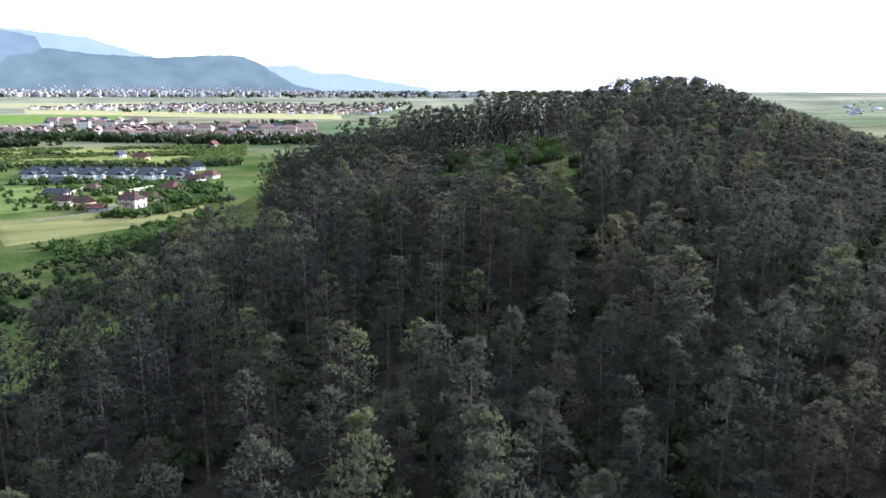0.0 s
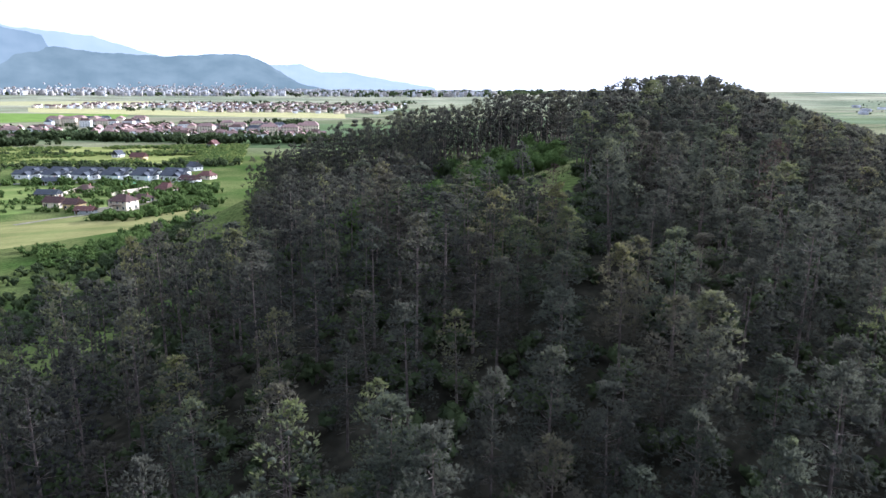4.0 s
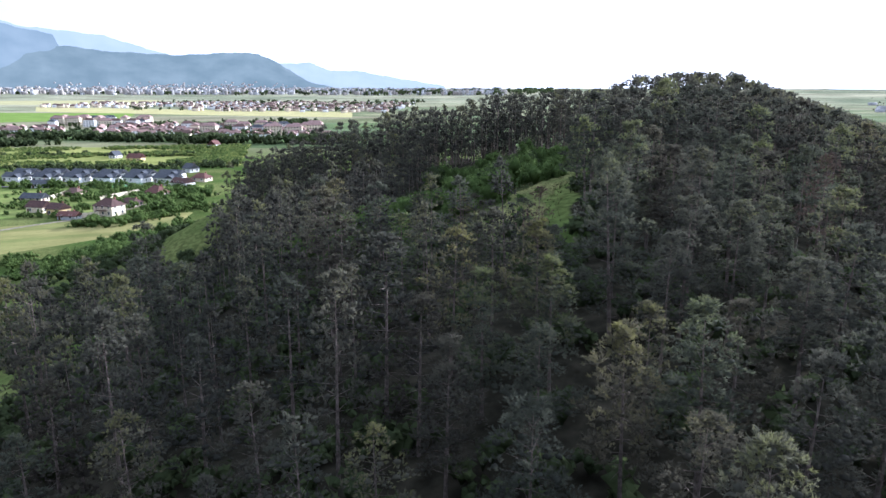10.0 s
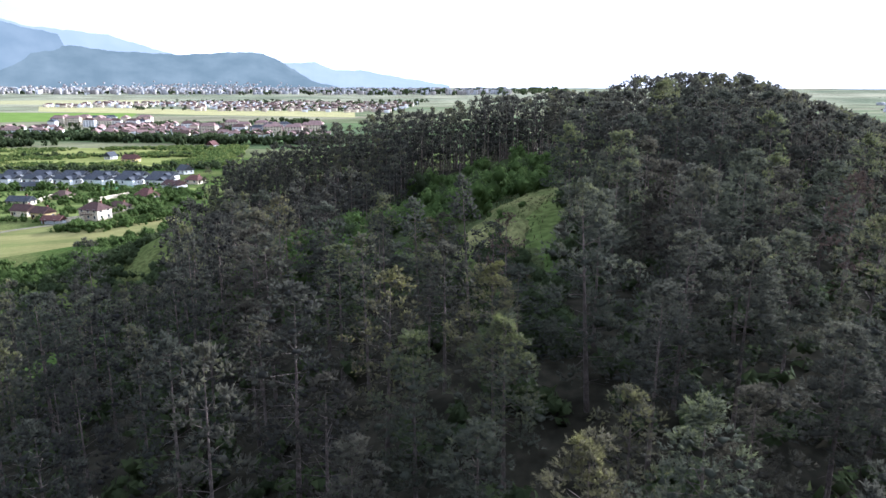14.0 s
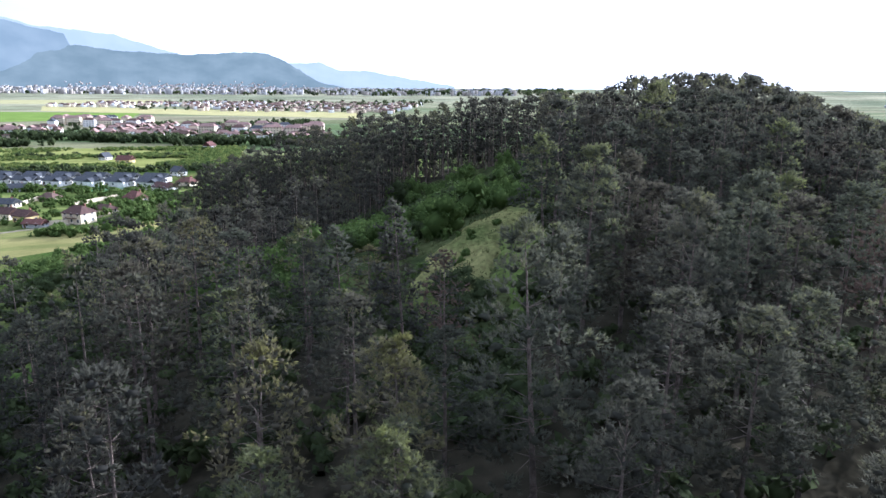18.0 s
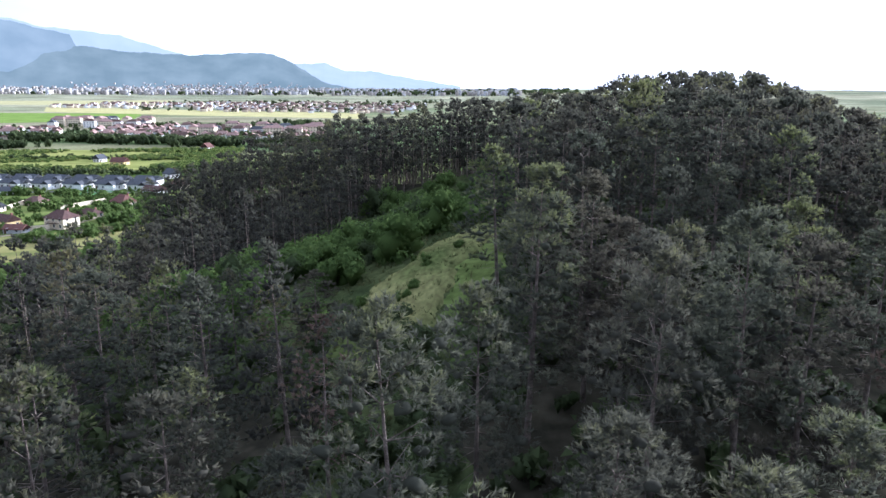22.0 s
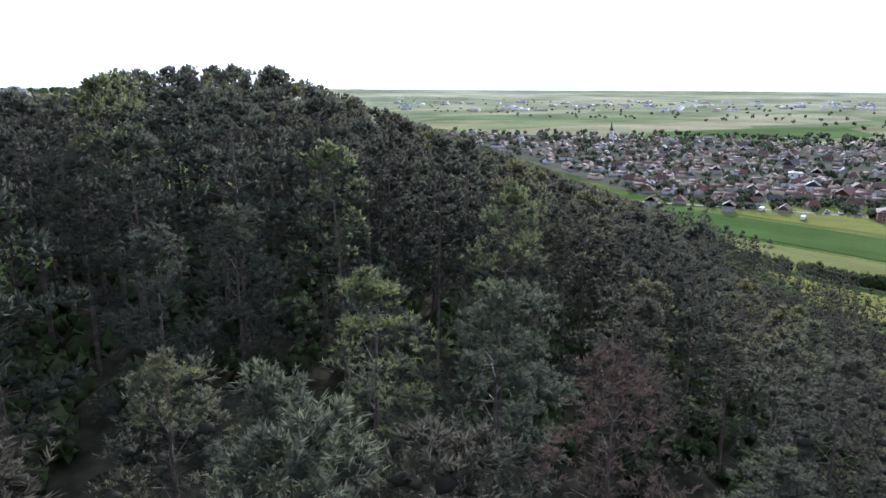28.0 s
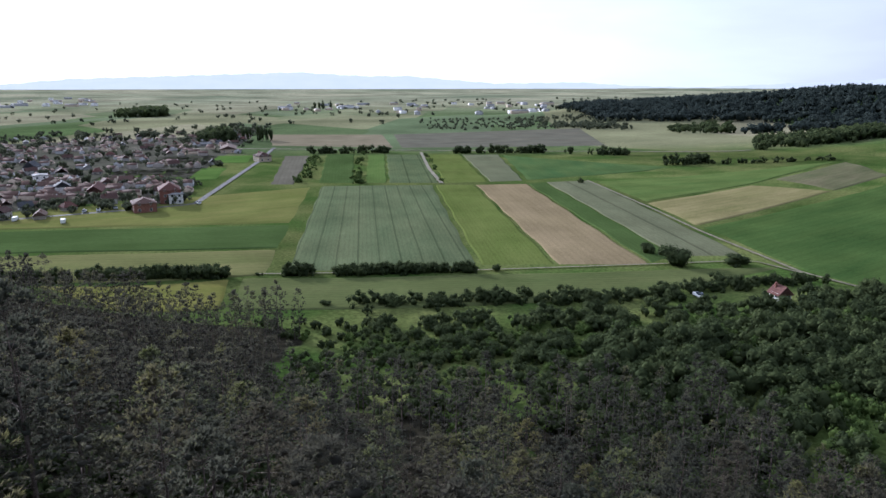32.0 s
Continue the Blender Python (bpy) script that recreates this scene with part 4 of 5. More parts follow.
thicket("hedge", "dark green field hedge", "hedge", sized(6, along(6, 90, ((250.1, 183.6), (254.8, 163.7), (259.2, 144.5)), 0.9), 2.8, 5) + sized(7, along(7, 12, ((237.0, 196.1), (245.7, 186.5)), 0.8), 3, 5) + sized(27, along(27, 60, ((217.4, 257.1), (235.9, 197.1)), 1), 3, 6), CLUMPS_MID, LEAF_DARK)
thicket("hedge", "loose hedge below the cereal strip", "hedge", sized(8, along(8, 170, ((227.9, 100.5), (229.3, 64.7), (229.1, 22.3), (237.9, -12.1), (243.1, -40.1)), 2.5), 2, 4.6), CLUMPS_MID, LEAF_DARK)
thicket("bushes", "bushes along the field boundary", "bush", sized(9, along(9, 26, ((676.3, 121.2), (478.6, 114.5)), 1.6), 2, 4.5) + sized(10, along(10, 34, ((663.3, 159.2), (478.6, 151.0)), 3), 2, 4.5) + sized(11, along(11, 12, ((672.0, 64.2), (474.4, 60.5)), 1.4), 1.5, 4), CLUMPS_MID, LEAF)
thicket("hedge", "tree hedge along the farm road", "hedge", sized(12, along(12, 36, ((679.7, 167.0), (685.2, 95.8)), 2.5), 4, 8) + sized(13, along(13, 30, ((675.1, 34.3), (673.3, -43.2)), 2), 5, 9) + sized(14, along(14, 14, ((660.3, -61.0), (636.1, -119.8)), 2), 4, 9) + sized(15, along(15, 18, ((551.5, -116.5), (555.6, -144.3)), 2), 5, 10) + sized(16, along(16, 30, ((548.4, -141.1), (519.8, -223.0)), 2), 2, 5), CLUMPS_MID, LEAF_DARK)
thicket("wood", "dark broad-leaved belt below the wooded hill", "wood", sized(17, scatter(17, 190, ((613.0, -208.7), (602.8, -356.0), (604.0, -353.9), (713.3, -268.3))), 9, 15) + sized(18, scatter(18, 60, ((911.6, -258.7), (880.7, -324.4), (1015.9, -381.8), (1014.4, -291.0))), 8, 14), CLUMPS_FAR, LEAF_DARK)
thicket("wood", "scattered trees and copses on the far plain", "wood", sized(19, scatter(19, 220, ((991.1, 52.9), (1030.0, -231.0), (1177.3, -268.3), (1344.2, 28.9))), 4, 9) + sized(20, along(20, 90, ((1089.2, -163.4), (1010.5, -216.8)), 20), 5, 9) + sized(21, scatter(21, 300, ((996.3, 1597.6), (1207.6, -287.2), (2842.6, -811.2), (1661.5, 2642.9))), 5, 11), CLUMPS_FAR, LEAF_DULL)
thicket("wood", "dark square copse behind the village", "wood", sized(22, scatter(22, 90, ((1419.1, 616.6), (1461.2, 546.4), (1644.8, 604.7), (1619.0, 692.1))), 16, 24), CLUMPS_FAR, LEAF_DARK)
thicket("wood", "tall copse at the village edge", "wood", sized(23, scatter(23, 60, ((818.1, 303.4), (815.6, 269.1), (892.8, 286.7), (886.3, 321.8))), 11, 17), CLUMPS_MID, LEAF_DARK)
thicket("trees", "dark garden trees between the village houses", "tree", sized(24, scatter(24, 300, ((581.5, 847.1), (972.3, 259.9), (449.7, 211.1), (365.9, 328.0))), 4, 8.5) + sized(25, scatter(25, 220, ((598.7, 942.0), (1145.4, 282.4), (918.9, 250.3), (489.5, 729.7))), 5.5, 10) + sized(26, scatter(26, 130, ((338.2, 310.7), (400.4, 196.9), (461.3, 214.4), (382.0, 344.4))), 3, 6.5), CLUMPS_FAR, LEAF_DULL)
thicket("trees", "low fruit trees and shrubs in the village gardens", "tree", sized(28, scatter(28, 620, ((595.6, 866.8), (995.3, 264.0), (438.9, 208.0), (353.5, 318.7))), 2.4, 5.5), CLUMPS_FAR, LEAF_DULL)
ORCHARD = ((-452.3, 717.0), (-171.5, 739.3), (-137.7, 573.6), (-336.2, 543.2))
patchy = [q for q in sized(30, scatter(30, 3400, ORCHARD), 2.0, 4.6) if math.sin(q[0] * 0.031 + q[1] * 0.02) + math.sin(q[1] * 0.085 - q[0] * 0.012) + math.sin(q[0] * 0.11 + 2) * 0.5 > -0.15]
thicket("orchard", "pale green orchard trees and scrub in loose rows", "orchard", patchy[::2], CLUMPS_FAR, LEAF_LIGHT)
thicket("orchard", "darker green bushes among the orchard trees", "orchard", patchy[1::2], CLUMPS_FAR, LEAF)
thicket("hedge", "dark hedge trees between the orchard and the houses", "hedge", sized(47, along(47, 120, ((-345, 535), (-270, 538), (-200, 548), (-140, 560)), 7), 3, 7) + sized(48, along(48, 60, ((-400, 640), (-300, 650), (-180, 640)), 6), 3, 6), CLUMPS_FAR, LEAF_DARK)
thicket("tree_belt", "dark belt of tall trees before the town", "wood", sized(31, along(31, 190, ((-468.8, 846.8), (-383.4, 829.2), (-252.6, 796.3), (-162.5, 773.4), (-88.6, 794.7)), 9), 8, 15) + sized(32, along(32, 60, ((-455.0, 729.3), (-398.1, 754.8)), 8), 7, 12), CLUMPS_FAR, LEAF_DARK)
thicket("bushes", "green garden bushes among the houses", "bush", sized(33, scatter(33, 210, ((-249.9, 428.2), (-118.3, 441.5), (-104.0, 377.5), (-184.4, 326.8))), 2.5, 6) + sized(34, along(34, 60, ((-255.9, 447.7), (-206.3, 454.1), (-144.6, 433.2)), 5), 3, 6), CLUMPS_MID, LEAF)
thicket("scrub", "dark green scrub on the lower slope", "scrub", sized(35, along(35, 70, ((-140.5, 328.5), (-121.7, 340.5), (-109.5, 377.6)), 4), 2.5, 5.5) + sized(36, along(36, 60, ((-115.9, 283.3), (-106.2, 309.0), (-95.9, 337.5)), 4), 2.5, 5) + sized(37, scatter(37, 130, ((-147.5, 269.6), (-101.2, 277.7), (-74.5, 259.5), (-114.2, 233.2))), 2.5, 6), CLUMPS_MID, LEAF)
thicket("trees", "town trees between the houses", "tree", sized(38, scatter(38, 260, ((-525.8, 855.9), (-109.1, 852.1), (-184.4, 1237.7), (-669.5, 1078.6))), 6, 12) + sized(39, scatter(39, 260, ((-745.3, 1731.5), (-72.0, 1658.3), (2.7, 2394.4), (-873.9, 2450.6))), 8, 14) + sized(40, scatter(40, 400, ((-2065.7, 3101.6), (602.2, 3195.9), (751.3, 3999.0), (-2520.8, 3778.3))), 14, 30), CLUMPS_FAR, LEAF_DARK)
bay = [(x, y, w) for x, y, w in sized(45, scatter(45, 520, ((-150, 190), (-25, 120), (-35, 225), (-120, 330))), 2.5, 6) if 0.4 < height(x, y) < 15]
thicket("scrub", "dark green bushes on the shaded slope", "scrub", bay, CLUMPS_MID, LEAF_DARK)
thicket("trees", "dark young trees at the lower edge of the wood", "tree", sized(46, scatter(46, 300, ((112, 70), (190, 45), (205, -70), (118, -70))), 4.5, 8), CLUMPS_MID, LEAF_DARK)
thicket("trees", "young broad-leaved trees where the pines end", "tree", sized(52, scatter(52, 170, ((128, 128), (160, -10), (205, -40), (188, 112))), 3, 6.5), CLUMPS_MID, LEAF_DARK)
thicket("scrub", "mixed green scrub along the foot of the wood", "scrub", sized(53, scatter(53, 150, ((118, 130), (120, -20), (175, -30), (192, 118))), 2.2, 5), CLUMPS_MID, LEAF)
# the wooded hill across the plain
rw = np.random.default_rng(77)
hill = rw.uniform((820, -1100), (1420, -230), (14000, 2))
hz = land(hill[:, 0], hill[:, 1])
hill = hill[hz > 6 + 2 * np.sin(hill[:, 0] * 0.02)][:4300]
thicket("far_wood", "dark dense wood on the far hill", "wood", sized(41, hill, 11, 17), CLUMPS_FAR, leafy("far_wood_leaves", (0.03, 0.042, 0.038), (0.065, 0.08, 0.07), per_object=False))

# bushes that stand alone
BUSH = []
for k in range(5):
    V, F, T_ = CLUMPS_NEAR[k]
    BUSH.append(mesh_of("bush", V, F, [LEAF], T_))
BUSH_DARK = []
for k in range(5):
    V, F, T_ = CLUMPS_NEAR[k]
    BUSH_DARK.append(mesh_of("bush", V, F, [LEAF_DARK], T_))


def bush(x, y, w, tall, label, k=0, dark=False, name="bush", category="bush"):
    o = new(name, (BUSH_DARK if dark else BUSH)[k % 5])
    o.matrix_basis = pose(x, y, height(x, y) - 0.05 * w, 0, 0, k * 77) @ Matrix.Diagonal((w, w, w * tall, 1))
    return tagged(o, label, category)


TV, TF = [], []
cone((0, 0, -0.5), (0, 0, 6), 0.35, 0.2, 6, TV, TF)
POPLAR_TRUNK = mesh_of("trunk", np.array(TV), np.array(TF), [BARK])


def poplar(x, y, w, tall, label, k):
    e = tagged(new("poplar"), label, "tree", "poplars")
    e.matrix_basis = pose(x, y, height(x, y), 0, 0, k * 77)
    o = part("crown", BUSH_DARK[k % 5], e)
    o.matrix_basis = pose(0, 0, 1) @ Matrix.Diagonal((w, w, w * tall, 1))
    part("trunk", POPLAR_TRUNK, e)


for k, (p, w, tall) in enumerate((((265.7, -3.8), 13, 0.75), ((282.2, -1.1), 7, 0.9), ((265.5, -25.1), 10, 0.5), ((467.7, -25.0), 4, 1), ((262.8, 56.7), 4, 0.8), ((227.5, 109.8), 4, 0.6), ((260.9, 134.5), 2, 0.8))):
    bush(*p, w, tall, "large grey-green willow bush at the field edge" if w > 6 else "small dark bush at the field edge", k, True)
for k, q in enumerate(((855.8, 264.3), (855.3, 259.2), (829.2, 241.5), (837.1, 238.7), (836.6, 234.2), (836.3, 229.8))):
    poplar(*q, 6.5, 2.6, "tall narrow poplar at the village edge", k)
for k, q in enumerate(((1857.5, 296.0), (1856.9, 284.5), (1856.4, 274.6), (1855.5, 254.6))):
    poplar(*q, 9, 2.4, "tall narrow poplar far out on the plain", k)
r = random.Random(8)
n = 0
while n < 170:
    y = r.uniform(113, 200)
    x = meadow_x(y) + (4 if y > 146 else 0) - r.uniform(5.5, 37)
    if x < -44 or x + y < 116 or y > 200 - 0.35 * x - 3:
        continue
    if meadow_x(y) - x < 14 and r.random() < 0.35:
        continue
    bush(x, y, r.uniform(2.6, 6.0), r.uniform(0.8, 1.15), "bright green hazel bush beside the hillside meadow", r.randrange(40), r.random() < 0.15)
    n += 1
for k in range(8):
    y = r.uniform(108, 140)
    bush(meadow_x(y) + r.uniform(-5, 3), y, r.uniform(0.9, 1.6), 1.0, "small round bush in the meadow grass", k)

for k in range(34):
    y = r.uniform(85, 110)
    bush(r.uniform(17.5, 25), y, r.uniform(1.6, 3.4), r.uniform(0.7, 1.0), "low dark shrub in the shaded gully", k, True)


def grass_sheet(name, label, category, ys, left, right, lift, material):
    """A sheet of grass on the slope between two lines, its rim let into the ground."""
    n = 34
    A, Y = np.meshgrid(np.linspace(0, 1, n), ys)
    X = left(Y) + (right(Y) - left(Y)) * A + 0.7 * np.sin(Y * 0.5 + A * 7) * (1 + np.sin(Y * 1.3)) * 0.5
    rim = np.maximum(np.abs(2 * A - 1) ** 8, np.abs(np.linspace(-1, 1, len(ys))[:, None]) ** 30)
    lumps = 0.10 * np.sin(X * 1.9 + Y * 0.7) * np.sin(Y * 1.3 - X * 0.6)
    V = np.stack([X, Y, land(X, Y) + lift + lumps - (lift + 0.5) * rim], -1).reshape(-1, 3)
    i = (np.arange(len(ys) - 1)[:, None] * n + np.arange(n - 1)[None]).ravel()
    tagged(new(name, mesh_of(name, V, np.stack([i, i + 1, i + n + 1, i + n], 1), [material], smooth_shade=True)), label, category, kind="structure")


# grass colour lowered to stand in for the shade in the gully
GLADE = varied("shaded_glade_grass", (0.030, 0.042, 0.017), (0.068, 0.08, 0.032), 0.15, rough=1.0, spec=0.0, fine=1.5, bump=0.5)
grass_sheet("glade", "rough green grass between the hazel bushes", "grass", np.linspace(84, 200, 150), lambda y: meadow_x(y) + 4 - 42 * smooth(98, 128, y) - 6, lambda y: meadow_x(y) + 7.5, 0.16, GLADE)
MEADOW = varied("meadow_grass", (0.085, 0.105, 0.035), (0.19, 0.18, 0.075), 0.16, rough=1.0, spec=0.0, fine=1.6, bump=0.6, stretch=(1, 0.45, 1))
grass_sheet("meadow", "strip of dry grass up the hillside", "meadow", np.linspace(101, 160, 90), lambda y: meadow_x(y) - 4.2 + 0.03 * (y - 110), lambda y: meadow_x(y) + 5.2 - 0.03 * (y - 110), 0.34, MEADOW)

# tall grass and weeds in tufts over the meadow and the gully
rg = np.random.default_rng(12)
gy = rg.uniform(86, 150, 1100)
gx = meadow_x(gy) + rg.uniform(-8, 6.5, 1100)
C = np.stack([gx, gy, land(gx, gy) + 0.15], 1)
V = tufts(rg, C, np.tile((0.15, -0.1, 1.0), (1100, 1)) + rg.normal(0, 0.15, (1100, 3)), rg.uniform(0.3, 0.65, 1100), 5, 0.04, 0.9)
WEEDS = leafy("meadow_weeds", (0.05, 0.07, 0.026), (0.15, 0.15, 0.065), 0.4, per_object=False)
tagged(new("grass_tufts", mesh_of("grass_tufts", V, np.arange(len(V)).reshape(-1, 3), [WEEDS], np.repeat(rg.random(1100), 15))), "tufts of tall dry grass on the hillside meadow", "grass", kind="stuff")

# ---------------------------------------------------------------- houses
def plaster(name, c):
    return varied(name, tuple(v * 0.9 for v in c), c, 0.6, 0.85, 0.2, fine=4)


def tiles(name, c):
    return varied(name, tuple(v * 0.75 for v in c), tuple(v * 1.2 for v in c), 0.9, 0.85, 0.1, fine=5, stretch=(1, 1, 3))


WALL = {"pale": plaster("pale_render", (0.37, 0.36, 0.34)), "dull": plaster("dull_render", (0.33, 0.30, 0.26)), "white": plaster("white_plaster", (0.78, 0.77, 0.74)), "cream": plaster("cream_plaster", (0.70, 0.60, 0.44)), "yellow": plaster("yellow_plaster", (0.72, 0.55, 0.26)), "tan": plaster("tan_plaster", (0.52, 0.43, 0.33)),
        "grey": plaster("grey_plaster", (0.42, 0.42, 0.42)), "brick": varied("red_brick", (0.17, 0.08, 0.06), (0.25, 0.12, 0.09), 1.5, fine=6), "pink": plaster("pink_plaster", (0.62, 0.42, 0.36))}
ROOF = {"brown": tiles("brown_tiles", (0.09, 0.055, 0.048)), "red": tiles("red_tiles", (0.13, 0.066, 0.056)), "terracotta": tiles("terracotta_tiles", (0.30, 0.20, 0.17)), "slate": tiles("slate_tiles", (0.075, 0.08, 0.088)), "rust": tiles("rusty_tiles", (0.13, 0.085, 0.07)), "grey": tiles("grey_sheet", (0.26, 0.26, 0.26))}
GLASS, gn, gl, gb = mat("window_glass", (0.03, 0.04, 0.05), 0.12, 0.6)
FRAME = mat("window_frame", (0.65, 0.65, 0.63), 0.5)[0]
WOOD = varied("dark_wood", (0.07, 0.04, 0.025), (0.13, 0.08, 0.05), 2, fine=9, stretch=(1, 1, 0.2))


def poly(name, verts, faces, material):
    me = bpy.data.meshes.new(name)
    me.from_pydata([tuple(v) for v in verts], [], faces)
    me.materials.append(material)
    me.update()
    return me


def box(name, x0, y0, z0, x1, y1, z1, material):
    v = [(x0, y0, z0), (x1, y0, z0), (x1, y1, z0), (x0, y1, z0), (x0, y0, z1), (x1, y0, z1), (x1, y1, z1), (x0, y1, z1)]
    return poly(name, v, [(3, 2, 1, 0), (4, 5, 6, 7), (0, 1, 5, 4), (1, 2, 6, 5), (2, 3, 7, 6), (3, 0, 4, 7)], material)


def gable_walls(w, d, h, rh, material, hip):
    x, y = w / 2, d / 2
    v = [(-x, -y, -1), (x, -y, -1), (x, y, -1), (-x, y, -1), (-x, -y, h), (x, -y, h), (x, y, h), (-x, y, h)]
    if hip:
        return poly("wall", v, [(0, 1, 5, 4), (1, 2, 6, 5), (2, 3, 7, 6), (3, 0, 4, 7), (4, 5, 6, 7)], material)
    v += [(-x, 0, h + rh), (x, 0, h + rh)]
    return poly("wall", v, [(0, 1, 5, 4), (2, 3, 7, 6), (1, 2, 6, 9, 5), (3, 0, 4, 8, 7)], material)


def roof_mesh(w, d, h, rh, material, hip, over=0.5, thick=0.22):
    k = rh / (d / 2)
    x, y, z = w / 2 + over, d / 2 + over, h - over * k + 0.04
    rx = x - d / 2 * 0.85 if hip else x
    v = [(-x, -y, z), (x, -y, z), (x, y, z), (-x, y, z), (-rx, 0, h + rh + 0.04), (rx, 0, h + rh + 0.04)]
    n = len(v)
    v += [(a, b, c + thick) for a, b, c in v]
    f = [(6, 7, 11, 10), (8, 9, 10, 11), (7, 8, 11), (9, 6, 10), (0, 4, 5, 1), (2, 5, 4, 3), (1, 5, 2), (3, 4, 0)]
    f += [(0, 1, 7, 6), (1, 2, 8, 7), (2, 3, 9, 8), (3, 0, 6, 9)]
    return poly("roof", v, f, material)


WINDOW_FRAME = poly("window", [(a * s, e, b * s2) for e in (0.0, -0.07) for a, b, s, s2 in ((-.6, -.7, 1, 1), (.6, -.7, 1, 1), (.6, .7, 1, 1), (-.6, .7, 1, 1), (-.6, -.7, .86, .88), (.6, -.7, .86, .88), (.6, .7, .86, .88), (-.6, .7, .86, .88))],
                    [(8, 9, 13, 12), (9, 10, 14, 13), (10, 11, 15, 14), (11, 8, 12, 15), (0, 1, 9, 8), (1, 2, 10, 9), (2, 3, 11, 10), (3, 0, 8, 11)], FRAME)
PANE = box("pane", -.53, -0.05, -.63, .53, -0.01, .63, GLASS)
FLAT_WINDOW = box("window", -.6, -0.05, -.7, .6, 0.02, .7, GLASS)


def put_window(e, x, y, z, turn, fine):
    o = part("window", WINDOW_FRAME if fine else FLAT_WINDOW, e)
    o.matrix_basis = pose(x, y, z, 0, 0, turn)
    if fine:
        part("pane", PANE, o, "dark glass pane")


def house(label, at, turn, w, d, h, rh, wall, roof, hip=False, fine=True, balcony=False, group="", name="house", sides=(0, 180), chimney=True, cross=False):
    """A house with gabled or hipped roof, its windows, door and chimney; its long side is w."""
    e = tagged(new(name), label, "house", group)
    if fine and not cross:
        k = 0.72 if at[0] < 0 else 0.86
        w, d, h, rh = w * k, d * k, h * k * 1.04, rh * k * 0.95
    e.matrix_basis = pose(at[0], at[1], height(*at), 0, 0, turn)
    part("wall", gable_walls(w, d, h, rh, WALL[wall], hip), e, wall + " wall")
    part("roof", roof_mesh(w, d, h, rh, ROOF[roof], hip), e, roof + " roof")
    floors = max(1, round(h / 2.9))
    for s in sides:
        sg = -1 if s == 0 else 1
        for f in range(floors):
            m = max(2, int(w / 3.4))
            for k in range(m):
                put_window(e, (k + 0.5 - m / 2) * w / m, sg * d / 2, 1.6 + f * 2.9, s, fine)
    if fine:
        for s, sg in ((90, 1), (270, -1)):
            for f in range(floors):
                for q in (-d / 4, d / 4):
                    put_window(e, sg * w / 2, q, 1.6 + f * 2.9, s, True)
            if not hip:
                put_window(e, sg * w / 2, 0, h + rh * 0.35, s, True)
        part("door", box("door", -w / 2 + 0.6, -d / 2 - 0.06, 0, -w / 2 + 1.6, -d / 2 + 0.02, 2.1, WOOD), e, "dark wooden door")
    if cross:
        g = part("porch", gable_walls(4.6, 5.4, h, 1.9, WALL[wall], False), e, "white gabled porch")
        g.matrix_basis = pose(w / 2 - 2.9, -d / 2 - 0.6, 0, 0, 0, 90)
        part("porch_roof", roof_mesh(4.6, 5.4, h, 1.9, ROOF[roof], False, 0.12, 0.15), g, "slate gable roof")
    if chimney:
        part("chimney", box("chimney", w * 0.2, d * 0.12, h + rh * 0.4, w * 0.2 + 0.6, d * 0.12 + 0.6, h + rh + 0.8, WALL["brick"]), e, "brick chimney")
    if balcony:
        b = part("balcony", box("balcony", -w * 0.3, -d / 2 - 1.3, 2.7, w * 0.3, -d / 2, 2.9, WOOD), e, "dark wooden balcony")
        rail = box("rail", -w * 0.3, -d / 2 - 1.3, 3.75, w * 0.3, -d / 2 - 1.2, 3.85, WOOD)
        part("rail", rail, b)
        for k in range(7):
            x = -w * 0.3 + k * w * 0.6 / 6
            part("post", box("post", x - 0.05, -d / 2 - 1.29, 2.9, x + 0.05, -d / 2 - 1.2, 3.76, WOOD), b)
    return e


# houses at the foot of the hill
house("large cream chalet with brown hipped roof and balcony", (-142.8, 358.3), -20, 15, 12, 6.6, 4.0, "cream", "brown", True, True, True)
house("low outbuilding with dark red roof", (-156.6, 347.7), -8, 12, 7, 2.6, 2.2, "grey", "red")
house("yellow house with a brown roof", (-167.0, 358.7), -25, 12, 9, 4.5, 3.2, "yellow", "brown")
house("cream house with red-brown roof", (-180.0, 366.1), -15, 13, 9, 4.2, 3.4, "cream", "brown")
house("wide cream house with dark grey roof", (-199.1, 397.2), -10, 17, 9, 3.4, 3.0, "cream", "slate")
house("tan bungalow with brown hipped roof", (-188.1, 417.3), -12, 12, 10, 3.0, 3.2, "tan", "rust", True)
house("long tan annex with brown roof", (-142.5, 382.7), -28, 14, 8, 3.2, 2.4, "tan", "brown", True)
house("brick-red house with dark red roof", (-140.9, 413.0), -30, 14, 11, 4.0, 4.6, "tan", "red", True)
house("white two-storey house with brown roof", (-136.5, 441.9), -25, 16, 11, 6.0, 3.2, "white", "brown")
house("house with wide dark red roof", (-136.8, 478.1), -20, 14, 11, 3.5, 3.6, "cream", "red", True)
house("white gabled house with slate roof", (-160.2, 528.0), -40, 13, 10, 4.0, 4.4, "white", "slate")
house("white bungalow with slate roof", (-225.3, 452.0), 18, 13, 9, 3.2, 3.0, "white", "slate")
house("white gabled house with slate roof", (-255.3, 625.2), 70, 11, 9, 4.0, 4.4, "white", "slate")
house("orange-walled house with dark red roof", (-229.1, 602.9), -12, 17, 10, 4.0, 4.2, "yellow", "red")
house("white house with red gabled roof before the tree belt", (-202.4, 726.7), 75, 13, 11, 5.0, 5.0, "white", "red")
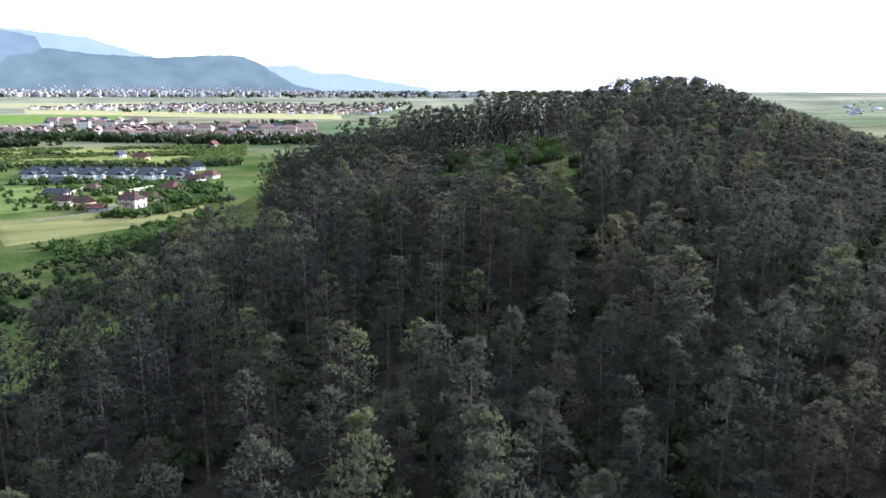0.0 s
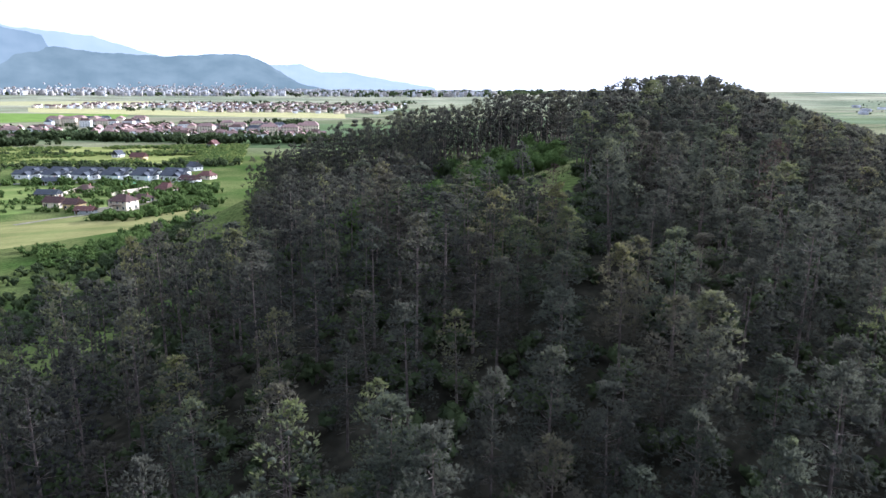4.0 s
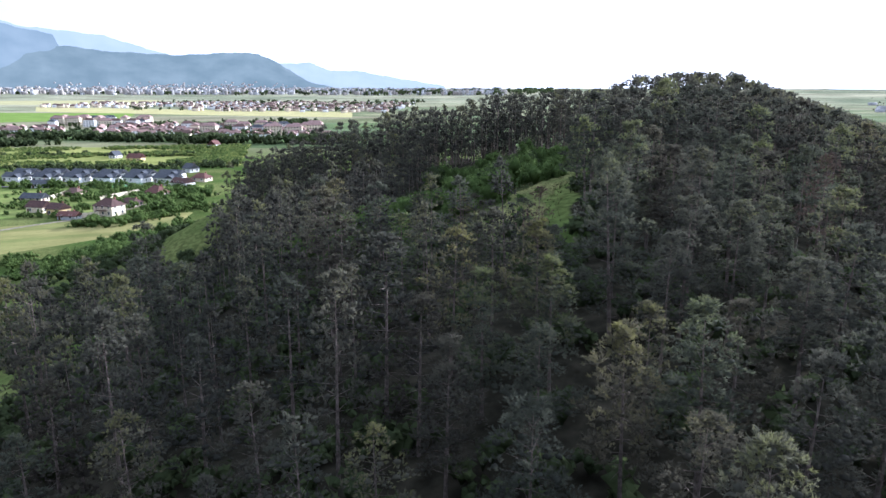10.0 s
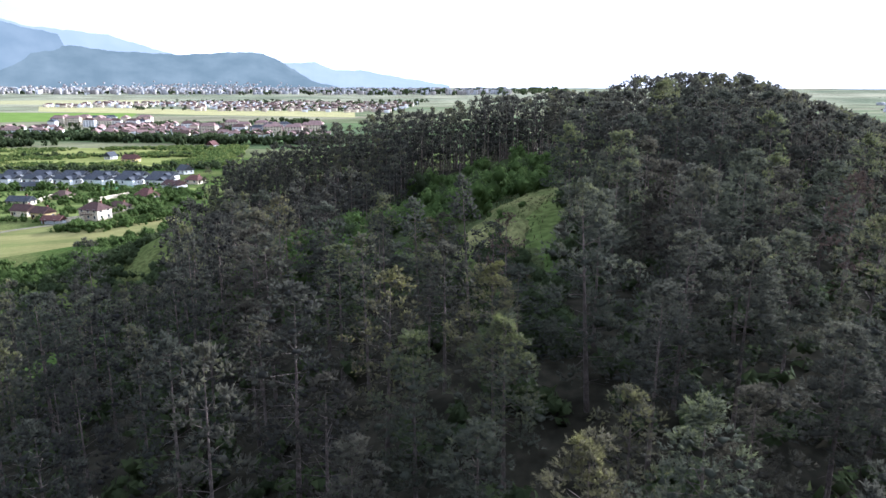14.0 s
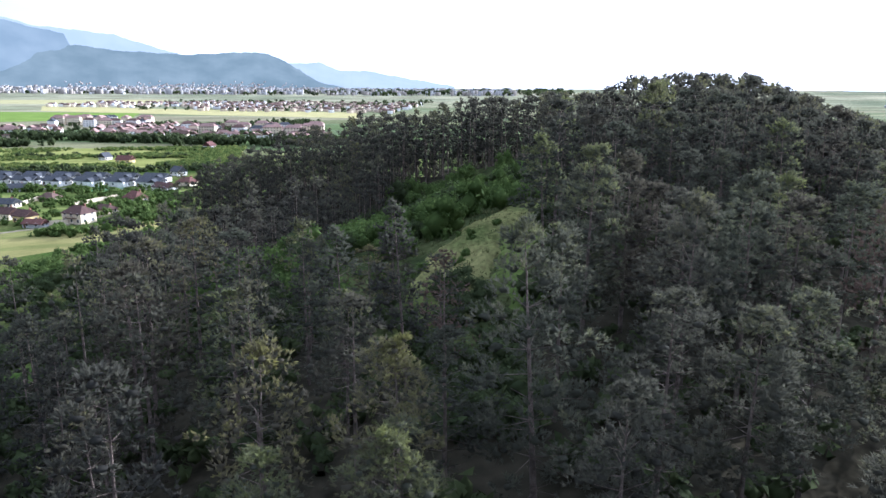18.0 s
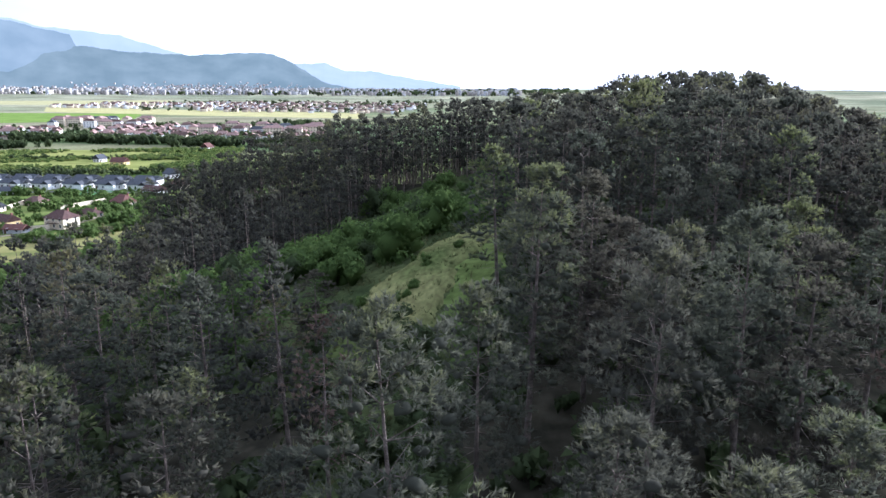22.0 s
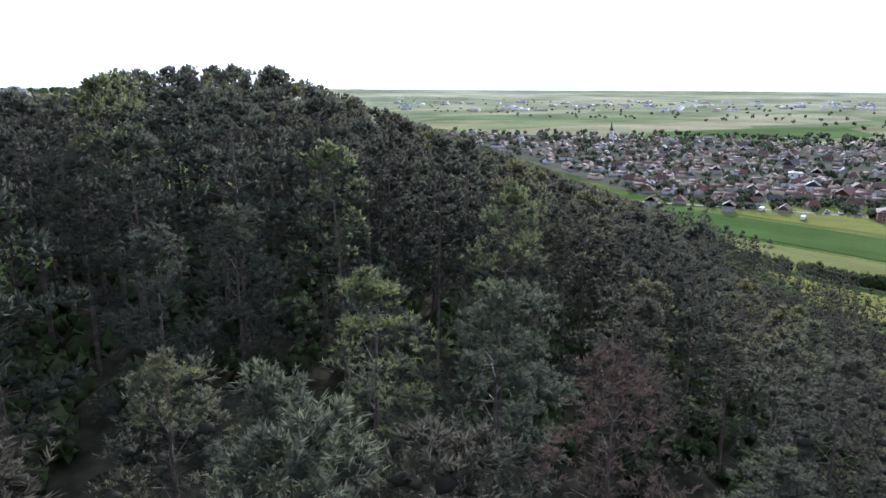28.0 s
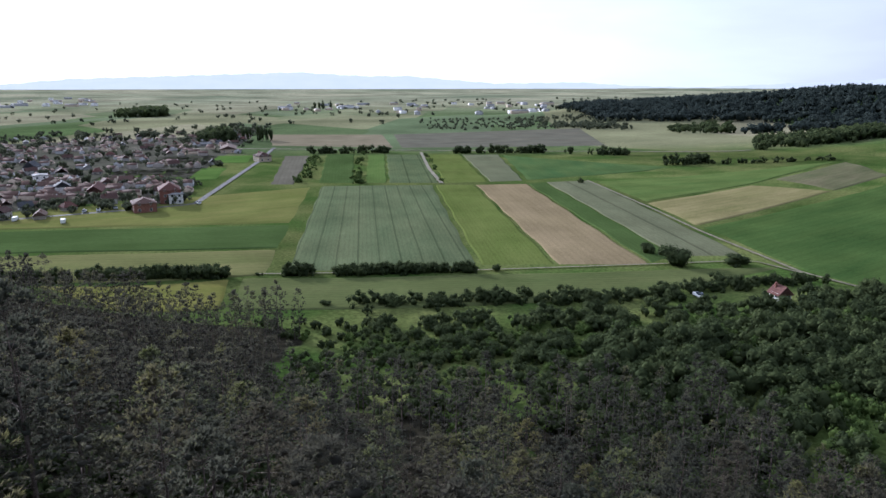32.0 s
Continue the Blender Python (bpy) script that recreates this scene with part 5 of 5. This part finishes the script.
house("pale block with flat brown roof by the belt", (-460.6, 838.1), 0, 17, 12, 7, 1.2, "tan", "brown", True)
a, b = np.array((-256.3, 482.3)), np.array((-150.7, 473.2))
turn = math.degrees(math.atan2(*(b - a)[::-1]))
for k in range(6):
    for row, (off, n) in enumerate(((0, 7), (24, 7))):
        p = a + (b - a) * (k + 0.25 * row) / 5.3 + np.array([-0.42, 0.9]) * off
        house("white terraced house with slate-blue gabled roof", tuple(p), turn - 10 + (k % 2) * 2, 15.5, 8.5, 3.2, 2.2, "white", "slate", group="terraced houses", name="terraced_house", chimney=False, cross=True)

# village houses
protos = []
for k, (w, d, h, rh, wall, roof, hip) in enumerate(((9.5, 7, 3.0, 2.8, "pale", "rust", False), (11, 7, 3.0, 2.8, "dull", "brown", False), (9, 8, 3.2, 3.0, "dull", "red", True), (10, 8, 4.8, 2.8, "pale", "brown", False), (13, 7, 3.0, 2.6, "dull", "rust", False), (8.5, 7, 3.0, 3.0, "grey", "slate", False), (15, 7, 3.0, 2.4, "pale", "grey", False))):
    colour = {"rust": "rust-brown", "brown": "brown", "red": "dark red", "slate": "slate", "grey": "grey metal"}[roof]
    protos.append(house("village house with %s walls and %s roof" % (wall, colour), (400, 300), 0, w, d, h, rh, wall, roof, hip, False, group="village houses", name="village_house"))
rv = np.random.default_rng(3)
spots_v = np.concatenate([scatter(50, 170, ((561.5, 794.6), (872.8, 261.5), (439.0, 211.1), (358.4, 320.4))), scatter(51, 90, ((582.8, 889.3), (1059.0, 283.4), (872.3, 254.9), (532.0, 754.8))), scatter(52, 36, ((326.4, 301.6), (399.2, 205.0), (439.5, 217.5), (354.4, 323.2)))])
taken = []
n = 0
for x, y in spots_v:
    if open_pasture(x, y) or any(math.hypot(x - a, y - b) < 15 for a, b in taken):
        continue
    taken.append((x, y))
    m = pose(x, y, height(x, y), 0, 0, float(rv.choice([25, 115, 205, 295]) + rv.normal(0, 8))) @ Matrix.Scale(0.84, 4)
    p = protos[int(rv.integers(7))] if n >= 7 else protos[n]
    if n >= 7:
        copy_thing(p, m)
    else:
        p.matrix_basis = m
    n += 1

# single buildings of the village edge
house("unfinished three-storey red-brick house", (413.7, 208.9), 20, 17, 12, 8.2, 4.0, "brick", "red", True)
house("unfinished brick house with brown roof", (386.7, 213.1), 25, 14, 12, 5.2, 2.6, "brick", "rust", True)
house("white house part built beside the brick house", (409.7, 204.8), 20, 9, 8, 5.8, 1.0, "white", "grey", True, chimney=False)
house("long dark red row of houses", (442.2, 258.2), 15, 26, 9, 4.0, 3.4, "brick", "red")
house("white modern flat-roofed cube house", (489.9, 311.4), 30, 11, 9, 6.6, 0.6, "white", "grey", True, chimney=False)
house("white gabled house among the gardens", (550.3, 346.1), 10, 14, 10, 5, 4.5, "white", "slate")
house("white house with dark roof", (450.2, 280.2), 25, 12, 9, 5, 3, "white", "slate")
house("long grey farm shed", (707.5, 246.1), 12, 42, 16, 4, 3, "tan", "rust", chimney=False)
house("dark unfinished house by the road", (619.0, 198.7), 30, 16, 12, 5, 3.5, "tan", "brown", True)
house("white house behind the poplars", (892.6, 282.0), 10, 12, 9, 6, 3, "white", "slate")
house("small white hut with dark red roof in the scrub", HUT, 10, 4.6, 5, 2.3, 2.4, "white", "red")

# church
at = (652.0, 605.5)
church = tagged(new("church"), "white village church with a dark pointed spire", "church")
church.matrix_basis = pose(at[0], at[1], height(*at), 0, 0, 30) @ Matrix.Scale(0.87, 4)
part("nave", gable_walls(16, 8, 6, 4, WALL["white"], False), church).matrix_basis = pose(10.5, 0, 0)
part("nave_roof", roof_mesh(16, 8, 6, 4, ROOF["brown"], False), church, "brown roof").matrix_basis = pose(10.5, 0, 0)
part("tower", box("tower", -2.4, -2.4, -1, 2.4, 2.4, 15, WALL["white"]), church)
part("spire", poly("spire", [(-2.7, -2.7, 15), (2.7, -2.7, 15), (2.7, 2.7, 15), (-2.7, 2.7, 15), (-1.2, -1.2, 18), (1.2, -1.2, 18), (1.2, 1.2, 18), (-1.2, 1.2, 18), (0, 0, 28)], [(0, 1, 5, 4), (1, 2, 6, 5), (2, 3, 7, 6), (3, 0, 4, 7), (4, 5, 8), (5, 6, 8), (6, 7, 8), (7, 4, 8), (3, 2, 1, 0)], ROOF["slate"]), church, "dark slate spire")
for s in range(4):
    put_window(church, 2.42 * math.sin(math.radians(s * 90)), -2.42 * math.cos(math.radians(s * 90)), 12, s * 90, False)

# ---------------------------------------------------------------- the town across the plain
blocks = []
for k, (w, d, h, wall, roof) in enumerate(((18, 10, 10.5, "cream", "terracotta"), (16, 10, 10, "white", "rust"), (21, 10, 11.5, "cream", "terracotta"), (17, 10, 9, "white", "slate"))):
    blocks.append(house("apartment block with %s walls and hipped roof" % wall, (0, 1000), 0, w, d, h, 3.0, wall, roof, True, False, group="apartment blocks", name="apartment_block", sides=(0,), chimney=False))
rt = np.random.default_rng(4)
n = 0
for x, y in np.concatenate([scatter(60, 26, ((-534.7, 1063.8), (-400.5, 1062.6), (-470.6, 1239.6), (-594.7, 1186.7))), scatter(61, 20, ((-294.9, 919.9), (-125.1, 870.1), (-143.5, 984.4), (-343.5, 1062.3)))]):
    m = pose(x, y, height(x, y), 0, 0, float(rt.normal(8, 10) + rt.choice([0, 90], p=[0.75, 0.25])))
    if n < 4:
        blocks[n].matrix_basis = m
    else:
        copy_thing(blocks[int(rt.integers(4))], m)
    n += 1
town = []
for k, (w, d, h, rh, wall, roof) in enumerate(((9, 7.5, 5.2, 2.6, "white", "terracotta"), (10, 8, 5.4, 2.6, "white", "terracotta"), (8.5, 7, 5.2, 2.6, "white", "rust"), (12, 7, 5.2, 2.6, "white", "terracotta"), (9, 7, 5.4, 2.8, "cream", "rust"))):
    town.append(house("two-storey town house with %s walls" % wall, (0, 1000), 0, w, d, h, rh, wall, roof, False, False, group="town houses", name="town_house", sides=(0,), chimney=False))
n, taken = 0, []
for x, y in np.concatenate([scatter(62, 330, ((-398.0, 872.7), (-100.2, 834.8), (-151.5, 1033.9), (-475.0, 1121.1))), scatter(63, 40, ((-582.6, 922.4), (-449.5, 921.4), (-508.7, 1036.8), (-626.3, 988.4)))]):
    if any(math.hypot(x - a, y - b) < 12 for a, b in taken):
        continue
    taken.append((x, y))
    m = pose(x, y, height(x, y), 0, 0, float(rt.normal(8, 10) + rt.choice([0, 90])))
    if n < 5:
        town[n].matrix_basis = m
    else:
        copy_thing(town[int(rt.integers(5))], m)
    n += 1


def far_buildings(name, label, seed, places, size, walls, roof, up=None):
    """Many far buildings as one object: boxes with pitched roofs. up: the height on which each stands, if not on the plain."""
    r = np.random.default_rng(seed)
    VV, FF, SS, n = [], [], [], 0
    base = np.array([(-1, -1, 0), (1, -1, 0), (1, 1, 0), (-1, 1, 0), (-1, -1, 1), (1, -1, 1), (1, 1, 1), (-1, 1, 1), (-1, 0, 1), (1, 0, 1)], float)
    quads = np.array([(0, 1, 5, 4), (1, 2, 6, 5), (2, 3, 7, 6), (3, 0, 4, 7), (4, 5, 9, 8), (6, 7, 8, 9), (5, 6, 9, 9), (7, 4, 8, 8)])
    tri = np.concatenate([quads[:, (0, 1, 2)], quads[:6, (0, 2, 3)]])
    kind = np.r_[0, 0, 0, 0, 1, 1, 0, 0, 0, 0, 0, 0, 1, 1]
    z = land(places[:, 0], places[:, 1]) if up is None else up
    for (x, y), zz in zip(places, z):
        w, d, h, rh = (r.uniform(*s) for s in size)
        V = base * np.array([w / 2, d / 2, h])
        V[8:, 2] += rh
        V[4:8] *= np.array([1.04, 1.04, 1])
        t = r.choice([0.1, 1.67]) + r.normal(0, 0.15)
        c, s = math.cos(t), math.sin(t)
        VV.append(np.stack([V[:, 0] * c - V[:, 1] * s + x, V[:, 0] * s + V[:, 1] * c + y, V[:, 2] + zz - 0.5], 1))
        FF.append(tri + n)
        n += 10
        wk = int(r.integers(len(walls)))
        SS.append(np.where(kind == 1, len(walls), wk))
    me = mesh_of(name, np.concatenate(VV), np.concatenate(FF), [WALL[w] for w in walls] + [ROOF[roof]], slots=np.concatenate(SS))
    tagged(new(name, me), label, "buildings", kind="stuff")


far_buildings("outbuildings", "small sheds and low houses packed between the village gardens", 5, np.array([q for q in scatter(78, 430, ((588.5, 856.8), (961.1, 257.9), (445.2, 209.8), (357.8, 325.7))) if not open_pasture(*q)]), ((5, 10), (4.5, 6.5), (2.2, 3.4), (1.2, 2.4)), ("dull", "tan", "grey"), "rust")
far_buildings("suburb", "white and cream suburb houses with dark roofs", 1, np.concatenate([scatter(70, 330, ((-564.6, 1709.8), (-81.3, 1598.8), (-30.7, 2191.4), (-732.4, 2253.1))), scatter(71, 90, ((-1013.0, 1879.9), (-595.7, 1842.5), (-701.4, 2159.9), (-960.0, 2179.1)))]), ((10, 16), (9, 12), (5, 7), (3, 4.5)), ("white", "cream", "tan"), "rust")
far_buildings("city", "pale apartment towers of the distant city", 2, np.concatenate([scatter(72, 900, ((-2054.2, 3015.9), (-513.6, 3282.7), (-443.4, 4016.6), (-2563.0, 3755.7))), scatter(73, 330, ((-499.7, 3196.2), (352.7, 3213.4), (439.5, 4028.0), (-628.3, 3996.6)))]), ((9, 26), (9, 13), (6, 22), (0.3, 1.5)), ("pale", "dull", "grey", "dull"), "grey")
# the quarters that climb the foot of the mountain behind the city
rq = np.random.default_rng(91)
az = np.radians(rq.normal(-18.5, 5.5, 520).clip(-31, -7.5))
share = np.abs(rq.normal(0, 0.085, 520)).clip(0.012, 0.30)
top = 60 + 4700 * np.tan(np.radians(np.interp(np.degrees(az), *np.array(SKYLINES[3][2]).T)))
dist = 4280 + 420 * share ** 1.25 - 8
far_buildings("hillside_quarter", "pale houses that climb the mountain foot behind the city", 6, np.stack([dist * np.sin(az), dist * np.cos(az)], 1), ((7, 13), (7, 10), (3, 7), (1, 3)), ("pale", "dull", "grey"), "terracotta", 30 + (top - 30) * share - 3)
far_buildings("villages", "scattered pale farm sheds and villages far off", 3, np.concatenate([scatter(74, 70, ((907.9, 1458.8), (2039.3, 891.2), (2817.6, 1210.1), (1431.1, 2280.9))), scatter(75, 60, ((1757.9, 361.0), (1310.1, -277.8), (2259.7, -551.9), (2232.9, 435.2)))]), ((12, 36), (9, 14), (4, 7), (1, 3)), ("white", "tan", "grey"), "grey")

# ---------------------------------------------------------------- pylons on the plain
STEEL = mat("galvanised_steel", (0.35, 0.36, 0.37), 0.5)[0]
STEEL.node_tree.nodes["Principled BSDF"].inputs["Metallic"].default_value = 0.6


def pylon(at, tall, label):
    e = tagged(new("pylon"), label, "pylon", "pylons")
    e.matrix_basis = pose(at[0], at[1], height(*at), 0, 0, 20)
    for sx, sy in ((-1, -1), (1, -1), (1, 1), (-1, 1)):
        V, F = [], []
        cone((sx * tall * 0.09, sy * tall * 0.09, 0), (sx * tall * 0.015, sy * tall * 0.015, tall), 0.35, 0.2, 4, V, F)
        part("leg", mesh_of("leg", np.array(V), np.array(F), [STEEL]), e)
    for f, half in ((0.66, 0.2), (0.8, 0.16), (0.93, 0.11)):
        part("arm", box("arm", -tall * half, -0.35, tall * f, tall * half, 0.35, tall * f + 0.7, STEEL), e)
    for f in (0.2, 0.4, 0.55):
        s = tall * (0.09 - 0.075 * f)
        part("brace", box("brace", -s, -s, tall * f, s, s, tall * f + 0.4, STEEL), e)


for q in ((-1727.9, 2956.5), (-1614.4, 2989.9), (-1527.8, 3013.8), (-1436.9, 3037.2), (-1281.3, 2991.9), (-1213.3, 3006.4), (-1056.8, 3037.2), (-1016.9, 3044.2)):
    pylon(q, 34, "tall steel lattice pylon on the plain")


def garden_wall(a, b, label):
    a, b = np.array(a), np.array(b)
    n = 1 + int(np.linalg.norm(b - a) / 9)
    e = tagged(new("garden_wall"), label, "wall")
    ang = math.degrees(math.atan2(*(b - a)[::-1]))
    for k in range(n):
        m = a + (b - a) * (k + 0.5) / n
        w = np.linalg.norm(b - a) / n / 2
        o = part("panel", box("panel", -w, -0.15, -1, w, 0.15, 2.2, WALL["cream"]), e)
        o.matrix_basis = pose(m[0], m[1], height(*m), 0, 0, ang)


garden_wall((-167.3, 402.0), (-154.7, 431.4), "long cream plastered garden wall")
garden_wall((-194.3, 402.3), (-195.6, 425.5), "cream plastered garden wall beside the houses")
garden_wall((-155.1, 348.8), (-146.1, 354.3), "grey-cream yard wall beside the chalet")


def van(at, turn, length, label, colour):
    e = tagged(new("van" if length > 4.6 else "car"), label, "vehicle")
    e.matrix_basis = pose(at[0], at[1], height(*at) + 0.36, 0, 0, turn)
    h = length / 2
    tall = 1.9 if length > 4.6 else 0.95
    part("body", poly("body", [(-h, -0.9, 0.3), (h, -0.9, 0.3), (h, 0.9, 0.3), (-h, 0.9, 0.3), (-h, -0.9, tall), (h, -0.9, 0.95), (h, 0.9, 0.95), (-h, 0.9, tall), (h * 0.55, -0.9, tall), (h * 0.55, 0.9, tall)], [(3, 2, 1, 0), (0, 1, 5, 8, 4), (2, 3, 7, 9, 6), (1, 2, 6, 5), (3, 0, 4, 7), (4, 8, 9, 7), (8, 5, 6, 9)], colour), e)
    if length <= 4.6:
        part("cabin", poly("cabin", [(-h * 0.7, -0.8, 0.95), (h * 0.4, -0.8, 0.95), (h * 0.4, 0.8, 0.95), (-h * 0.7, 0.8, 0.95), (-h * 0.45, -0.65, 1.5), (h * 0.15, -0.65, 1.5), (h * 0.15, 0.65, 1.5), (-h * 0.45, 0.65, 1.5)], [(0, 1, 5, 4), (1, 2, 6, 5), (2, 3, 7, 6), (3, 0, 4, 7), (4, 5, 6, 7)], GLASS), e, "dark cabin glass")
    for sx in (-0.6, 0.6):
        for sy in (-0.85, 0.85):
            V, F = [], []
            cone((sx * h, sy - 0.1, 0.32), (sx * h, sy + 0.1, 0.32), 0.33, 0.33, 12, V, F)
            part("wheel", mesh_of("wheel", np.array(V), np.array(F), [RUBBER]), e, "black tyre")


RUBBER = mat("rubber", (0.02, 0.02, 0.02), 0.8)[0]
WHITE_PAINT = mat("white_paint", (0.75, 0.76, 0.77), 0.3, 0.5)[0]
SILVER = mat("silver_paint", (0.45, 0.47, 0.5), 0.3, 0.5)[0]
van((356.8, 238.0), 20, 5.4, "white delivery van parked in the meadow", WHITE_PAINT)
van((363.7, 262.2), 15, 5.2, "white van parked by the road", WHITE_PAINT)
van((228.8, 2.9), 5, 4.3, "silver car parked in the scrub", SILVER)
for k, q in enumerate(((384.0, 240.4), (386.7, 234.8), (392.5, 229.0), (405.1, 192.0))):
    van(q, 15 + 4 * k, 4.2, "small car parked along the village road", (SILVER, WHITE_PAINT)[k % 2])
